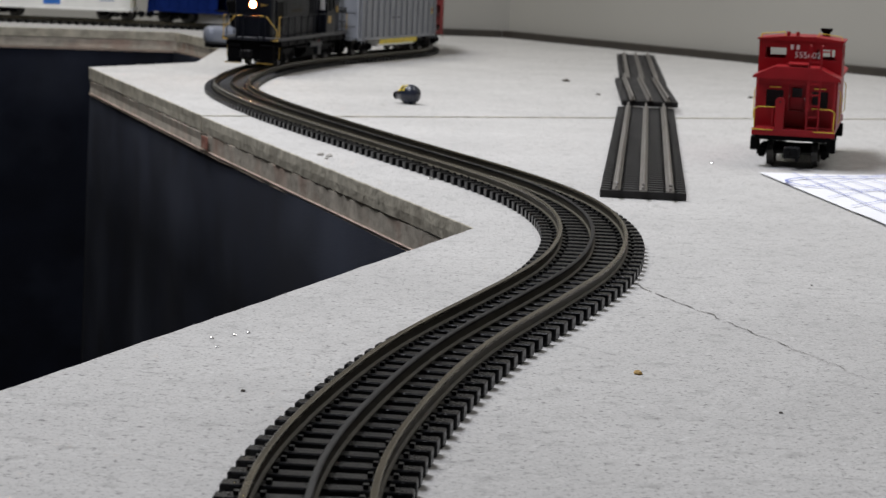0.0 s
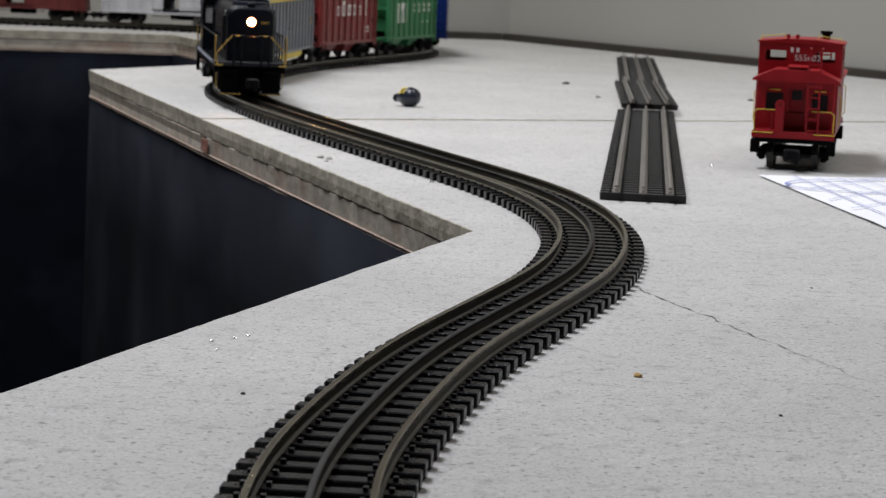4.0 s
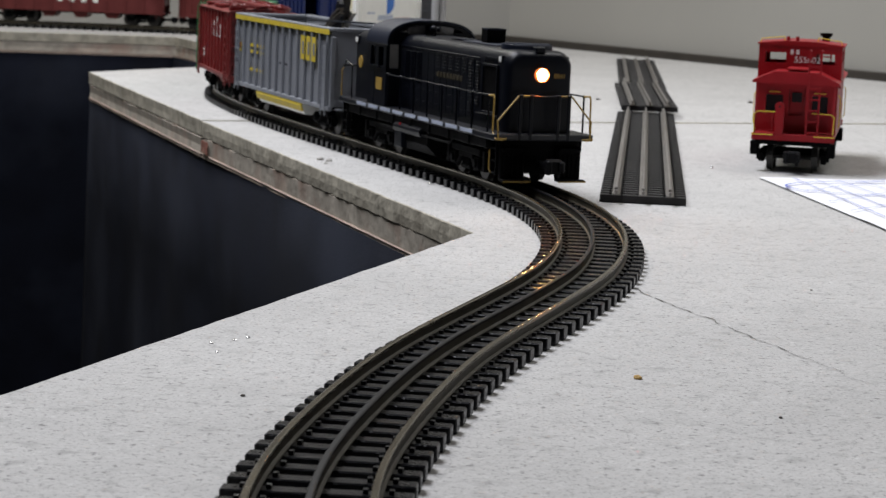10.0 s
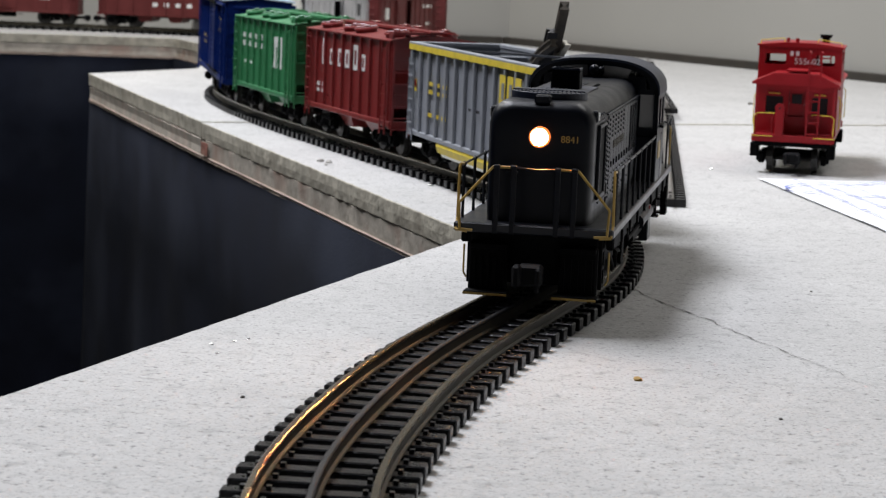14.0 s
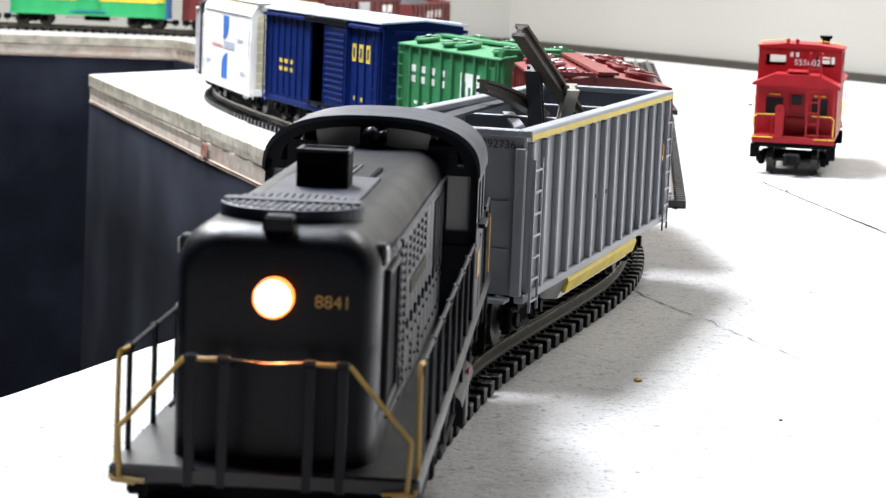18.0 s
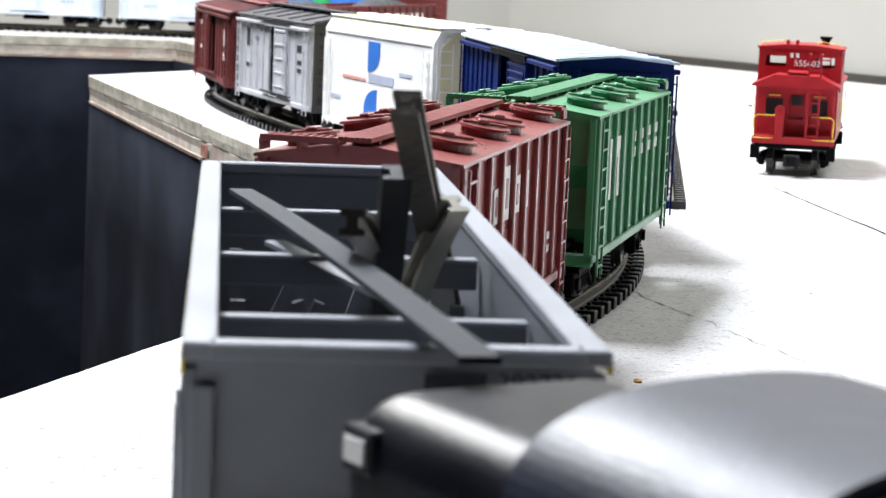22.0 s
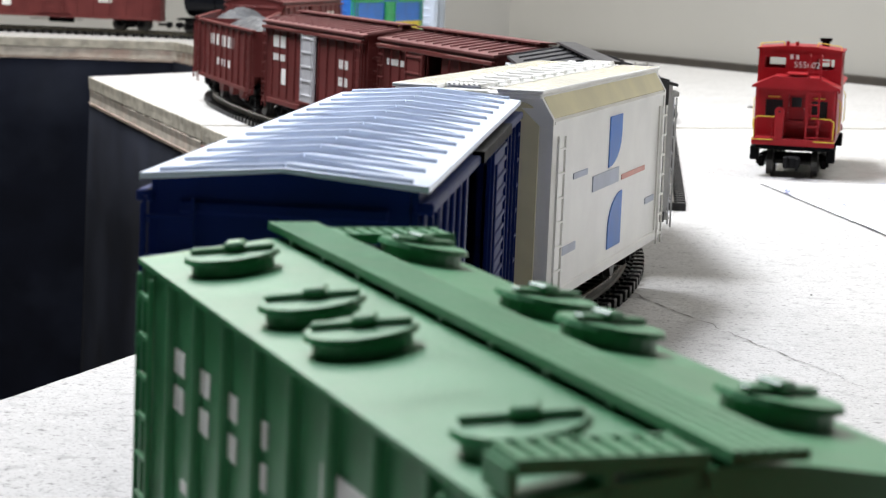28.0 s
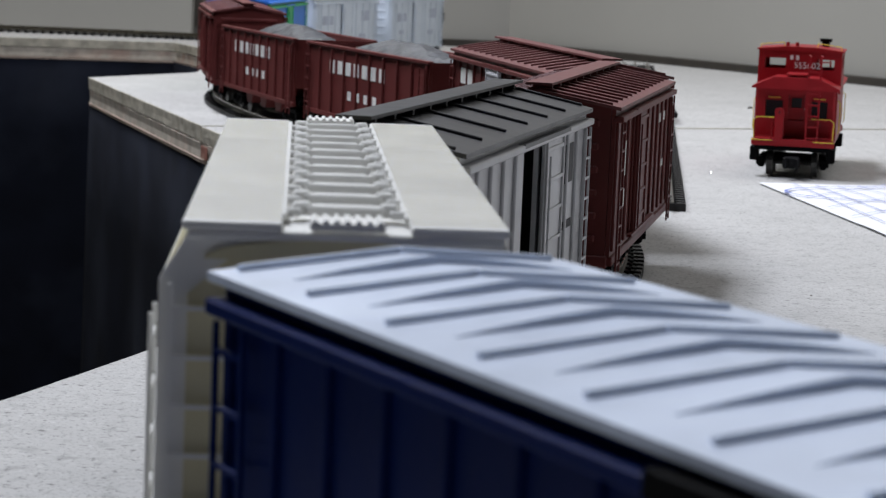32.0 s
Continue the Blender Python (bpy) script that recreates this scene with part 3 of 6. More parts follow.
def coal_gondola():
    L, W, z0, z1 = 0.276, 0.0612, 0.021, 0.0766
    car = thing("coal_car", "grey-blue ribbed coal car with yellow rim, scrap standing in it", "freight car", "cars of the train")
    t = 0.0016
    for sd in (-1, 1):
        sidep = one_box("side_wall", HOPPER_GREY, car, 0, sd * (W / 2 - t / 2 - 0.0012), (z0 + z1) / 2, L - 0.004, t, z1 - z0)
        n = 14
        rib = rod_mesh(0.0034, 0.0024, z1 - z0 - 0.0045, 0.0005, "side_post")
        for k in range(n):
            part("side_post", rib, HOPPER_GREY, sidep, "", pose(-L / 2 + 0.006 + (L - 0.012) * k / (n - 1), sd * (W / 2 - 0.0002), (z0 + z1) / 2 - 0.002))
        one_box("yellow_stripe", YELLOW, car, 0, sd * (W / 2 + 0.0009), z1 - (0.0030 if sd < 0 else 0.0024), L - 0.001, 0.0006, 0.0036 if sd < 0 else 0.0020, 0, "yellow stripe below the rim")
        one_box("top_rim", HOPPER_GREY, car, 0, sd * (W / 2 - 0.0015), z1 - 0.0012, L, 0.0052, 0.0025, 0.0004, "pale worn top rim")
        one_box("side_sill", HOPPER_GREY, car, 0, sd * (W / 2 - 0.001), z0 - 0.001, L, 0.0035, 0.003, 0.0004)
        # lettering on the sides
        for k, dx in enumerate((0.0, 0.0145, 0.029) if sd < 0 else ()):
            one_box("logo_block", YELLOW, car, 0.070 + dx, sd * (W / 2 + 0.00115), 0.0595, 0.0105, 0.0003, 0.0175, 0, "yellow block lettering")
            one_box("logo_notch", HOPPER_GREY, car, 0.070 + dx + 0.0015, sd * (W / 2 + 0.0014), 0.0595, 0.0045, 0.0003, 0.0090)
        bars(car, YELLOW, [] if sd > 0 else [(-0.085 + k * 0.016, z, 0.009, 0.0024) for k in range(3) for z in (0.053, 0.048, 0.034)], sd * (W / 2 + 0.0001))
        bars(car, LETTER_DARK, [(0.004 + k * 0.016, 0.044, 0.007, 0.0016) for k in range(2)], sd * (W / 2 + 0.0001))
        ladder(car, HOPPER_GREY, L / 2 - 0.010, sd * (W / 2 + 0.0016), 0.015, z1 - 0.010, 0.011, True, 7)
        ladder(car, HOPPER_GREY, -L / 2 + 0.010, sd * (W / 2 + 0.0016), 0.015, z1 - 0.010, 0.011, True, 7)
        one_box("inspection_sticker", YELLOW, car, -L / 2 + 0.016, sd * (W / 2 + 0.0001), 0.0500, 0.0042, 0.0003, 0.0075, 0, "yellow and red sticker")
        one_box("inspection_sticker", CABOOSE_RED, car, -L / 2 + 0.016, sd * (W / 2 + 0.0004), 0.0512, 0.0034, 0.0003, 0.0042)
        # lower tub between the trucks
        out = [(sd * 0.0290, z0), (sd * 0.0300, 0.0165), (sd * 0.0270, 0.0100), (sd * 0.002, 0.0085), (sd * 0.002, z0)]
        bm = prism(bmesh.new(), out, -0.066, 0.066)
        part("tub", bm, WHITE_PAINT, car, "pale grey belly between the trucks", smooth=False)
        bm = bmesh.new()
        prism(bm, [(sd * 0.0302, 0.0208), (sd * 0.0312, 0.0166), (sd * 0.0299, 0.0125), (sd * 0.0286, 0.0127), (sd * 0.0300, 0.0166), (sd * 0.0290, 0.0206)], -0.0665, 0.0665)
        part("tub_stripe", bm, YELLOW, car, "yellow stripe on the belly")
    for ex in (-1, 1):
        endw = one_box("end_wall", HOPPER_GREY, car, ex * (L / 2 - t), 0, (z0 + z1) / 2, t, W - 0.003, z1 - z0)
        one_box("top_rim", HOPPER_GREY, car, ex * (L / 2 - 0.002), 0, z1 - 0.0012, 0.0050, W - 0.0056, 0.0025, 0.0004)
        for yy in (-0.0285, 0.0285):
            one_box("corner_post", HOPPER_GREY, car, ex * (L / 2 + 0.0004), yy, (z0 + z1) / 2 - 0.003, 0.0022, 0.0036, z1 - z0 - 0.006, 0.0004)
        for z in (0.036, 0.052):
            one_box("end_seam", HOPPER_GREY, endw, ex * (L / 2), 0, z, 0.0006, W - 0.012, 0.0012)
        ladder(car, HOPPER_GREY, ex * (L / 2 + 0.0028), -ex * 0.024, 0.022, 0.052, 0.012, False, 4)
        one_box("end_step", HOPPER_GREY, car, ex * (L / 2 + 0.002), 0, 0.0195, 0.008, 0.052, 0.0012)
        for z, wd in ((0.0560, 0.016), (0.0530, 0.013), (0.0515, 0.016), (0.0400, 0.012)):
            one_box("lettering", LETTER_DARK, car, ex * (L / 2 - t / 2 + 0.0011), ex * 0.007, z, 0.0003, wd, 0.0011)
        one_box("lettering", LETTER_DARK, car, ex * (L / 2 - t / 2 + 0.0011), ex * 0.0083, 0.0715, 0.0003, 0.0090, 0.0027)
        words("392736", 0.0040, LETTER_DARK, car, Matrix.Translation((ex * (L / 2 + 0.0002), ex * 0.0205, 0.0715)) @ Matrix.Rotation(radians(90 * ex), 4, "Z") @ Matrix.Rotation(radians(90), 4, "X"))
    # inside, in the shade-darkened grey: floor, lining, three cross braces with struts
    one_box("inner_floor", HOPPER_SHADED, car, 0, 0, 0.030, L - 0.006, W - 0.006, 0.002)
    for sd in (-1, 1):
        one_box("lining", HOPPER_SHADED, car, 0, sd * (W / 2 - 0.0034), 0.0520, L - 0.008, 0.0006, 0.0430)
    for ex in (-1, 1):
        one_box("lining", HOPPER_SHADED, car, ex * (L / 2 - 0.0030), 0, 0.0520, 0.0006, W - 0.009, 0.0430)
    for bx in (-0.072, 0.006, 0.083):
        brace = one_box("cross_brace", HOPPER_SHADED, car, bx, 0, 0.0683, 0.0016, W - 0.0085, 0.0060, 0.0003)
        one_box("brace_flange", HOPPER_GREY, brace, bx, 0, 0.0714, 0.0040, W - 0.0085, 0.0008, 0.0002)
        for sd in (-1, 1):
            one_box("strut", HOPPER_SHADED, brace, bx, sd * 0.0225, 0.0455, 0.0014, 0.0030, 0.0330)
            one_box("strut", HOPPER_SHADED, brace, bx, sd * 0.0130, 0.0460, 0.0012, 0.0022, 0.0350, 0, "", Matrix.Rotation(sd * radians(24), 4, "X"))
            one_box("strut", HOPPER_SHADED, brace, bx, sd * 0.0050, 0.0460, 0.0012, 0.0022, 0.0340, 0, "", Matrix.Rotation(-sd * radians(18), 4, "X"))
    underframe(car, L)
    add_trucks(car, 0.100, 0.036, CAR_TRUCK)
    couplers(car, L)
    return car, 0.100


def scrap(name, p, q, w, h, mat, label, curl=0.0, groove=True, twist=0.0):
    """A bar of scrap section, grooved on two faces, from p to q in the car's space, sagging by curl."""
    p, q = Vector(p), Vector(q)
    d = (q - p)
    n = 10
    if groove:
        sec = [(-w / 2, -h / 2), (w / 2, -h / 2), (w / 2, -h * 0.28), (w * 0.22, -h * 0.2), (w * 0.22, h * 0.2), (w / 2, h * 0.28), (w / 2, h / 2), (-w / 2, h / 2), (-w / 2, h * 0.28), (-w * 0.22, h * 0.2), (-w * 0.22, -h * 0.2), (-w / 2, -h * 0.28)]
    else:
        sec = [(-w / 2, -h / 2), (w / 2, -h / 2), (w / 2, h / 2), (-w / 2, h / 2)]
    rot = d.to_track_quat("Z", "Y").to_matrix() @ Matrix.Rotation(twist, 3, "Z")
    bm = bmesh.new()
    rows = []
    for i in range(n + 1):
        f = i / n
        c = p + d * f + Vector((0, 0, 4 * curl * f * (1 - f)))
        rows.append([bm.verts.new(c + rot @ Vector((u, v, 0))) for u, v in sec])
    k = len(sec)
    for a, b in zip(rows, rows[1:]):
        for j in range(k):
            bm.faces.new((a[j], a[(j + 1) % k], b[(j + 1) % k], b[j]))
    bm.faces.new(rows[0])
    bm.faces.new(rows[-1][::-1])
    return tagged(part(name, bm, mat, None), label, "scrap", "scrap bars in the coal car")


def scrap_load():
    return [scrap("scrap_bar", (-0.034, 0.0262, 0.049), (0.0565, 0.0062, 0.1068), 0.0052, 0.0052, SCRAP_WOOD, "brown grooved scrap bar standing upright"),
            scrap("scrap_bar", (0.004, 0.006, 0.033), (0.034, 0.0068, 0.0920), 0.0056, 0.0050, SCRAP_DARK, "black grooved scrap bar leaning"),
            scrap("scrap_bar", (0.006, 0.0053, 0.0715), (0.070, -0.0035, 0.0865), 0.0046, 0.0046, SCRAP_WOOD, "short curved brown scrap bar", 0.0016),
            scrap("scrap_strip", (-0.0970, -0.0216, 0.0732), (0.170, 0.0080, 0.0808), 0.0058, 0.0011, STRIP_GREY, "long dark flat strip lying across the car", 0.001, False, 0.0),
            scrap("scrap_strip", (-0.017, -0.0148, 0.0710), (0.073, 0.0150, 0.0685), 0.0045, 0.0010, HOPPER_GREY, "grey flat strip under the long one", 0.0, False, 0.0),
            scrap("scrap_bar", (0.008, 0.012, 0.060), (0.022, 0.0195, 0.0850), 0.0048, 0.0048, SCRAP_PALE, "short pale scrap bar", 0.002)]


def roof_hatch_mesh():
    bm = bmesh.new()
    cyl(bm, (0, 0, 0), (0, 0, 0.0030), 0.0074, 20)
    cyl(bm, (0, 0, 0.0030), (0, 0, 0.0039), 0.0086, 20, 0.0082)
    return finish(bm, "hatch_cover")




def covered_hopper(paint, label, spots, lettering):
    L, W, z0, ze, zp = 0.191, 0.0600, 0.0195, 0.0755, 0.0790
    car = thing("covered_hopper_car", label, "freight car", "cars of the train")
    # body: side walls with posts, sloping ends, peaked roof
    body = bmesh.new()
    prism(body, [(-0.0272, 0.030), (0.0272, 0.030), (0.0272, ze - 0.001), (-0.0272, ze - 0.001)], -L / 2 + 0.020, L / 2 - 0.020)
    prism(body, [(-L / 2 + 0.020, 0.046), (-L / 2 + 0.006, 0.056), (-L / 2 + 0.006, ze - 0.001), (-L / 2 + 0.020, ze - 0.001)], -0.0272, 0.0272, "y")
    prism(body, [(L / 2 - 0.020, 0.046), (L / 2 - 0.006, 0.056), (L / 2 - 0.006, ze - 0.001), (L / 2 - 0.020, ze - 0.001)], -0.0272, 0.0272, "y")
    part("body", body, paint, car)
    for bx in (-0.030, 0.030):
        bay = bmesh.new()
        lo = [(bx - 0.008, -0.016, 0.0095), (bx + 0.008, -0.016, 0.0095), (bx + 0.008, 0.016, 0.0095), (bx - 0.008, 0.016, 0.0095)]
        hi = [(bx - 0.027, -0.0272, 0.030), (bx + 0.027, -0.0272, 0.030), (bx + 0.027, 0.0272, 0.030), (bx - 0.027, 0.0272, 0.030)]
        vl, vh = [bay.verts.new(p) for p in lo], [bay.verts.new(p) for p in hi]
        for i in range(4):
            bay.faces.new((vl[i], vl[(i + 1) % 4], vh[(i + 1) % 4], vh[i]))
        bay.faces.new(vl[::-1])
        bay.faces.new(vh)
        part("discharge_bay", bay, paint, car, "sloping discharge bay under the body")
    for sd in (-1, 1):
        one_box("side_sheet", paint, car, 0, sd * 0.0280, 0.0485, L - 0.012, 0.0012, 0.054)
        one_box("side_sill", paint, car, 0, sd * 0.0288, 0.0210, L, 0.0030, 0.0034, 0.0004)
        rib = rod_mesh(0.0024, 0.0022, ze - 0.024, 0.0004, "side_post")
        copies(car, "side_post", rib, paint, [pose(-L / 2 + 0.004 + (L - 0.008) * k / 9, sd * 0.0293, (ze + 0.022) / 2) for k in range(10)])
        bars(car, LETTER_WHITE, [q for q in spots if q[3] <= 0.008], sd * 0.0288, "lettering", lettering)
        block_letters(car, LETTER_WHITE, paint, [q for q in spots if q[3] > 0.008], sd * 0.0288, lettering)
    roof = bmesh.new()
    prism(roof, [(-W / 2 - 0.0006, ze - 0.001), (W / 2 + 0.0006, ze - 0.001), (W / 2 + 0.0006, ze), (0.006, zp), (-0.006, zp), (-W / 2 - 0.0006, ze)], -L / 2, L / 2)
    roof_ob = part("roof", roof, paint, car)
    rw = bmesh.new()
    box(rw, 0, 0, zp + 0.0019, L + 0.008, 0.0096, 0.0010)
    for k in range(9):
        box(rw, -L / 2 + 0.01 + k * (L - 0.02) / 8, 0, zp + 0.0006, 0.002, 0.008, 0.0020)
    walkway = part("roof_walk", rw, paint, car, "raised slatted roof walk")
    for k in range(6):
        one_box("plank", paint, walkway, 0, -0.0041 + k * 0.00164, zp + 0.0025, L + 0.008, 0.0013, 0.0006)
    for ex in (-1, 1):
        cw = bmesh.new()
        y0, y1 = -ex * 0.0060, -ex * 0.0286
        box(cw, ex * (L / 2 - 0.004), (y0 + y1) / 2, zp + 0.0010, 0.010, abs(y1 - y0), 0.0009)
        for q in (0.0, 0.5, 1.0):
            box(cw, ex * (L / 2 - 0.004), y0 + (y1 - y0) * q, zp - 0.0008, 0.008, 0.0012, 0.0034)
        for q in (-0.0048, 0.0048):
            box(cw, ex * (L / 2 - 0.004) + q, (y0 + y1) / 2, zp + 0.0012, 0.0007, abs(y1 - y0), 0.0018)
        platform = part("end_platform", cw, paint, car)
        for k in range(9):
            one_box("slat", paint, platform, ex * (L / 2 - 0.004), y0 + (y1 - y0) * (k + 0.5) / 9, zp + 0.0017, 0.010, 0.0013, 0.0006)
        # end cage
        for yy in (-0.0280, 0.0280):
            one_box("corner_post", paint, car, ex * (L / 2 - 0.0012), yy, (ze + 0.0195) / 2, 0.0024, 0.0024, ze - 0.0195)
        ladder(car, paint, ex * (L / 2 + 0.0010), -ex * 0.0225, 0.014, ze - 0.002, 0.012, False, 8)
        ladder(car, paint, ex * (L / 2 - 0.0100), ex * 0.0313, 0.014, ze - 0.002, 0.010, True, 8)
        ladder(car, paint, ex * (L / 2 - 0.0100), -ex * 0.0313, 0.014, ze - 0.002, 0.010, True, 8)
        one_box("end_sill", paint, car, ex * (L / 2 - 0.002), 0, 0.0205, 0.0040, 0.060, 0.0050, 0.0005)
        one_box("end_plate", paint, car, ex * (L / 2 - 0.0055), 0, ze - 0.006, 0.0012, 0.0560, 0.012)
        one_box("lettering", LETTER_WHITE, car, ex * (L / 2 - 0.0046), ex * 0.0120, ze - 0.0045, 0.0003, 0.0110, 0.0013)
    slope = math.atan2(zp - ze, W / 2 - 0.006)
    lever = rod_mesh(0.0020, 0.0150, 0.0009, 0.0003, "lever")
    knob = rod_mesh(0.0042, 0.0036, 0.0016, 0.0004, "knob")
    hatch = roof_hatch_mesh()
    for hx in (-0.078, -0.016, 0.010, 0.074):
        for sd in (-1, 1):
            xx = hx - (math.copysign(0.010, hx) if abs(hx) > 0.05 and sd * hx > 0 else 0)
            y = sd * 0.0190
            z = ze + (W / 2 - abs(y)) * math.tan(slope) - 0.0006
            h = part("hatch_cover", hatch, paint, roof_ob, "", Matrix.Translation((xx, y, z)) @ Matrix.Rotation(-sd * slope, 4, "X"))
            part("hatch_knob", knob, paint, roof_ob, "", Matrix.Translation((xx, y, z + 0.0050)) @ Matrix.Rotation(-sd * slope, 4, "X") @ Matrix.Rotation(radians(25 * sd), 4, "Z"))
            part("hatch_lever", lever, paint, roof_ob, "", Matrix.Translation((xx, y + sd * 0.0005, z + 0.0045)) @ Matrix.Rotation(-sd * slope, 4, "X") @ Matrix.Rotation(radians(25 * sd), 4, "Z"))
    underframe(car, L, 0.030, 0.0190)
    add_trucks(car, 0.066, 0.036, CAR_TRUCK)
    couplers(car, L)
    return car, 0.066


def side_with_opening(bm, x0, x1, y, z0, z1, o0, o1, oz, t=0.0016):
    """A side wall with a door opening from o0 to o1 up to oz."""
    box(bm, (x0 + o0) / 2, y, (z0 + z1) / 2, o0 - x0, t, z1 - z0)
    box(bm, (o1 + x1) / 2, y, (z0 + z1) / 2, x1 - o1, t, z1 - z0)
    box(bm, (o0 + o1) / 2, y, (oz + z1) / 2, o1 - o0, t, z1 - oz)


def boxcar(L, paint, roof_mat, end_mat, label, z_eave=0.0810, z_peak=0.0870, W=0.0630, opening=0.030, door_mat=None, door_shift=0.030, ribs=12, letter=LETTER_WHITE, spots=(), roof_style="ribs", half=None, door_label="", seam=0.0165, one_side=False, door_ribs=5, track_mat=None, track=0.0014, ground=None):
    half = half or L * 0.36
    z0 = 0.0190
    car = thing("boxcar", label, "freight car", "cars of the train")
    for sd in (-1, 1):
        slide = -sd * door_shift
        bm = bmesh.new()
        o0, o1 = (-opening / 2, opening / 2) if opening else (0.0, 0.0)
        if opening:
            side_with_opening(bm, -L / 2 + 0.001, L / 2 - 0.001, sd * (W / 2 - 0.0018), z0, z_eave, o0, o1, z_eave - 0.006)
        else:
            box(bm, 0, sd * (W / 2 - 0.0018), (z0 + z_eave) / 2, L - 0.002, 0.0016, z_eave - z0)
        wallp = part("side_wall", bm, paint, car)
        rib = rod_mesh(0.0020, 0.0014, z_eave - z0 - 0.006, 0.0004, "side_post")
        for k in range(ribs):
            x = -L / 2 + 0.004 + (L - 0.008) * k / (ribs - 1)
            if opening and o0 - 0.002 < x < o1 + 0.002:
                continue
            part("side_post", rib, paint, wallp, "", pose(x, sd * (W / 2 - 0.0006), (z0 + z_eave) / 2))
        one_box("top_chord", paint, car, 0, sd * (W / 2 + 0.0002), z_eave - 0.0042, L - 0.001, 0.0040, 0.0024, 0.0004)
        one_box("side_sill", paint, car, 0, sd * (W / 2 - 0.0012), z0 - 0.0008, L - 0.002, 0.0026, 0.0036, 0.0003)
        for zz, th in ((z0 + 0.004, min(track, 0.0012)), (z_eave - 0.0035, track)):
            one_box("door_track", track_mat or end_mat, car, slide / 2, sd * (W / 2 + 0.0006 + th / 3), zz, abs(slide) + 0.056, 0.0016 + th / 2, th)
        dm = door_mat or paint
        dw = max(opening, 0.030) + 0.004
        dr = one_box("sliding_door", dm, car, slide, sd * (W / 2 + 0.0008), (z0 + z_eave) / 2 + 0.0006, dw, 0.0014, z_eave - z0 - 0.008, 0.0003, door_label)
        for k in range(door_ribs):
            one_box("door_rib", dm, dr, slide, sd * (W / 2 + 0.0016), z0 + 0.010 + k * (z_eave - z0 - 0.018) / (door_ribs - 1), dw - 0.003, 0.0010, 0.0014, 0.0002)
        for ex in (-1, 1):
            one_box("door_stile", dm, dr, slide + ex * (dw / 2 - 0.0010), sd * (W / 2 + 0.0017), (z0 + z_eave) / 2, 0.0014, 0.0012, z_eave - z0 - 0.010, 0.0002)
        one_rod("door_bar", dm, dr, [(slide + dw / 2 - 0.004, sd * (W / 2 + 0.0026), z0 + 0.006), (slide + dw / 2 - 0.004, sd * (W / 2 + 0.0026), z_eave - 0.010)], 0.0004)
        if ground:
            block_letters(car, letter, ground, [q for q in spots if q[3] > 0.008] if sd < 0 or not one_side else [], sd * (W / 2 - 0.0008), "yellow block lettering")
        bars(car, letter, [q for q in spots if q[3] <= 0.008 or not ground] if sd < 0 or not one_side else [], sd * (W / 2 - 0.0008), "lettering")
        for ex in (-1, 1):
            ladder(car, paint, ex * (L / 2 - 0.0085), sd * (W / 2 + 0.0014), 0.013, z_eave - 0.006, 0.010, True, 8)
    for ex in (-1, 1):
        endp = one_box("end_wall", end_mat, car, ex * (L / 2 - 0.0012), 0, (z0 + z_eave) / 2, 0.0016, W - 0.0055, z_eave - z0)
        bm = prism(bmesh.new(), [(-W / 2 + 0.002, z_eave), (W / 2 - 0.002, z_eave), (0, z_peak - 0.0012)], ex * (L / 2 - 0.002), ex * (L / 2 - 0.0004))
        part("gable", bm, end_mat, car)
        for k in range(6):
            one_box("end_rib", end_mat, endp, ex * (L / 2 - 0.0002), 0, z0 + 0.008 + k * (z_eave - z0 - 0.014) / 5, 0.0014, W - 0.014, 0.0030, 0.0006)
        ladder(car, end_mat, ex * (L / 2 + 0.0022), -ex * 0.0235, 0.016, z_eave - 0.004, 0.010, False, 8)
        one_box("end_sill", end_mat, car, ex * (L / 2 - 0.0015), 0, z0 - 0.0010, 0.0040, W - 0.004, 0.0050, 0.0004)
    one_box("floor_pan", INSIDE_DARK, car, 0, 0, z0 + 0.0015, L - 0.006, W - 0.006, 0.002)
    roof = bmesh.new()
    ov = 0.0012
    prism(roof, [(-W / 2 - ov, z_eave - 0.0008), (0, z_peak - 0.0010), (W / 2 + ov, z_eave - 0.0008), (W / 2 + ov, z_eave + 0.0006), (0, z_peak), (-W / 2 - ov, z_eave + 0.0006)], -L / 2 - 0.001, L / 2 + 0.001)
    roof_ob = part("roof", roof, roof_mat, car, "peaked metal roof")
    tilt = math.atan2(z_peak - z_eave - 0.0006, W / 2 + ov)
    n = int(L / seam)
    for k in range(n + 1):
        x = -L / 2 + 0.002 + (L - 0.004) * k / n
        for sd in (-1, 1):
            m = Matrix.Translation((x, sd * (W / 4 + ov / 2 - 0.0018), (z_peak + z_eave) / 2 + (0.0004 if roof_style == "diagonal" else 0.0008))) @ Matrix.Rotation(-sd * tilt, 4, "X")
            bm = box(bmesh.new(), 0, 0, 0, 0.0012 if roof_style == "diagonal" else 0.0013, W / 2 + ov - 0.0036, 0.0019 if roof_style == "diagonal" else 0.0016, 0.0002, m.to_3x3().to_4x4())
            part("roof_rib", bm, roof_mat, roof_ob, "", Matrix.Translation(m.translation))
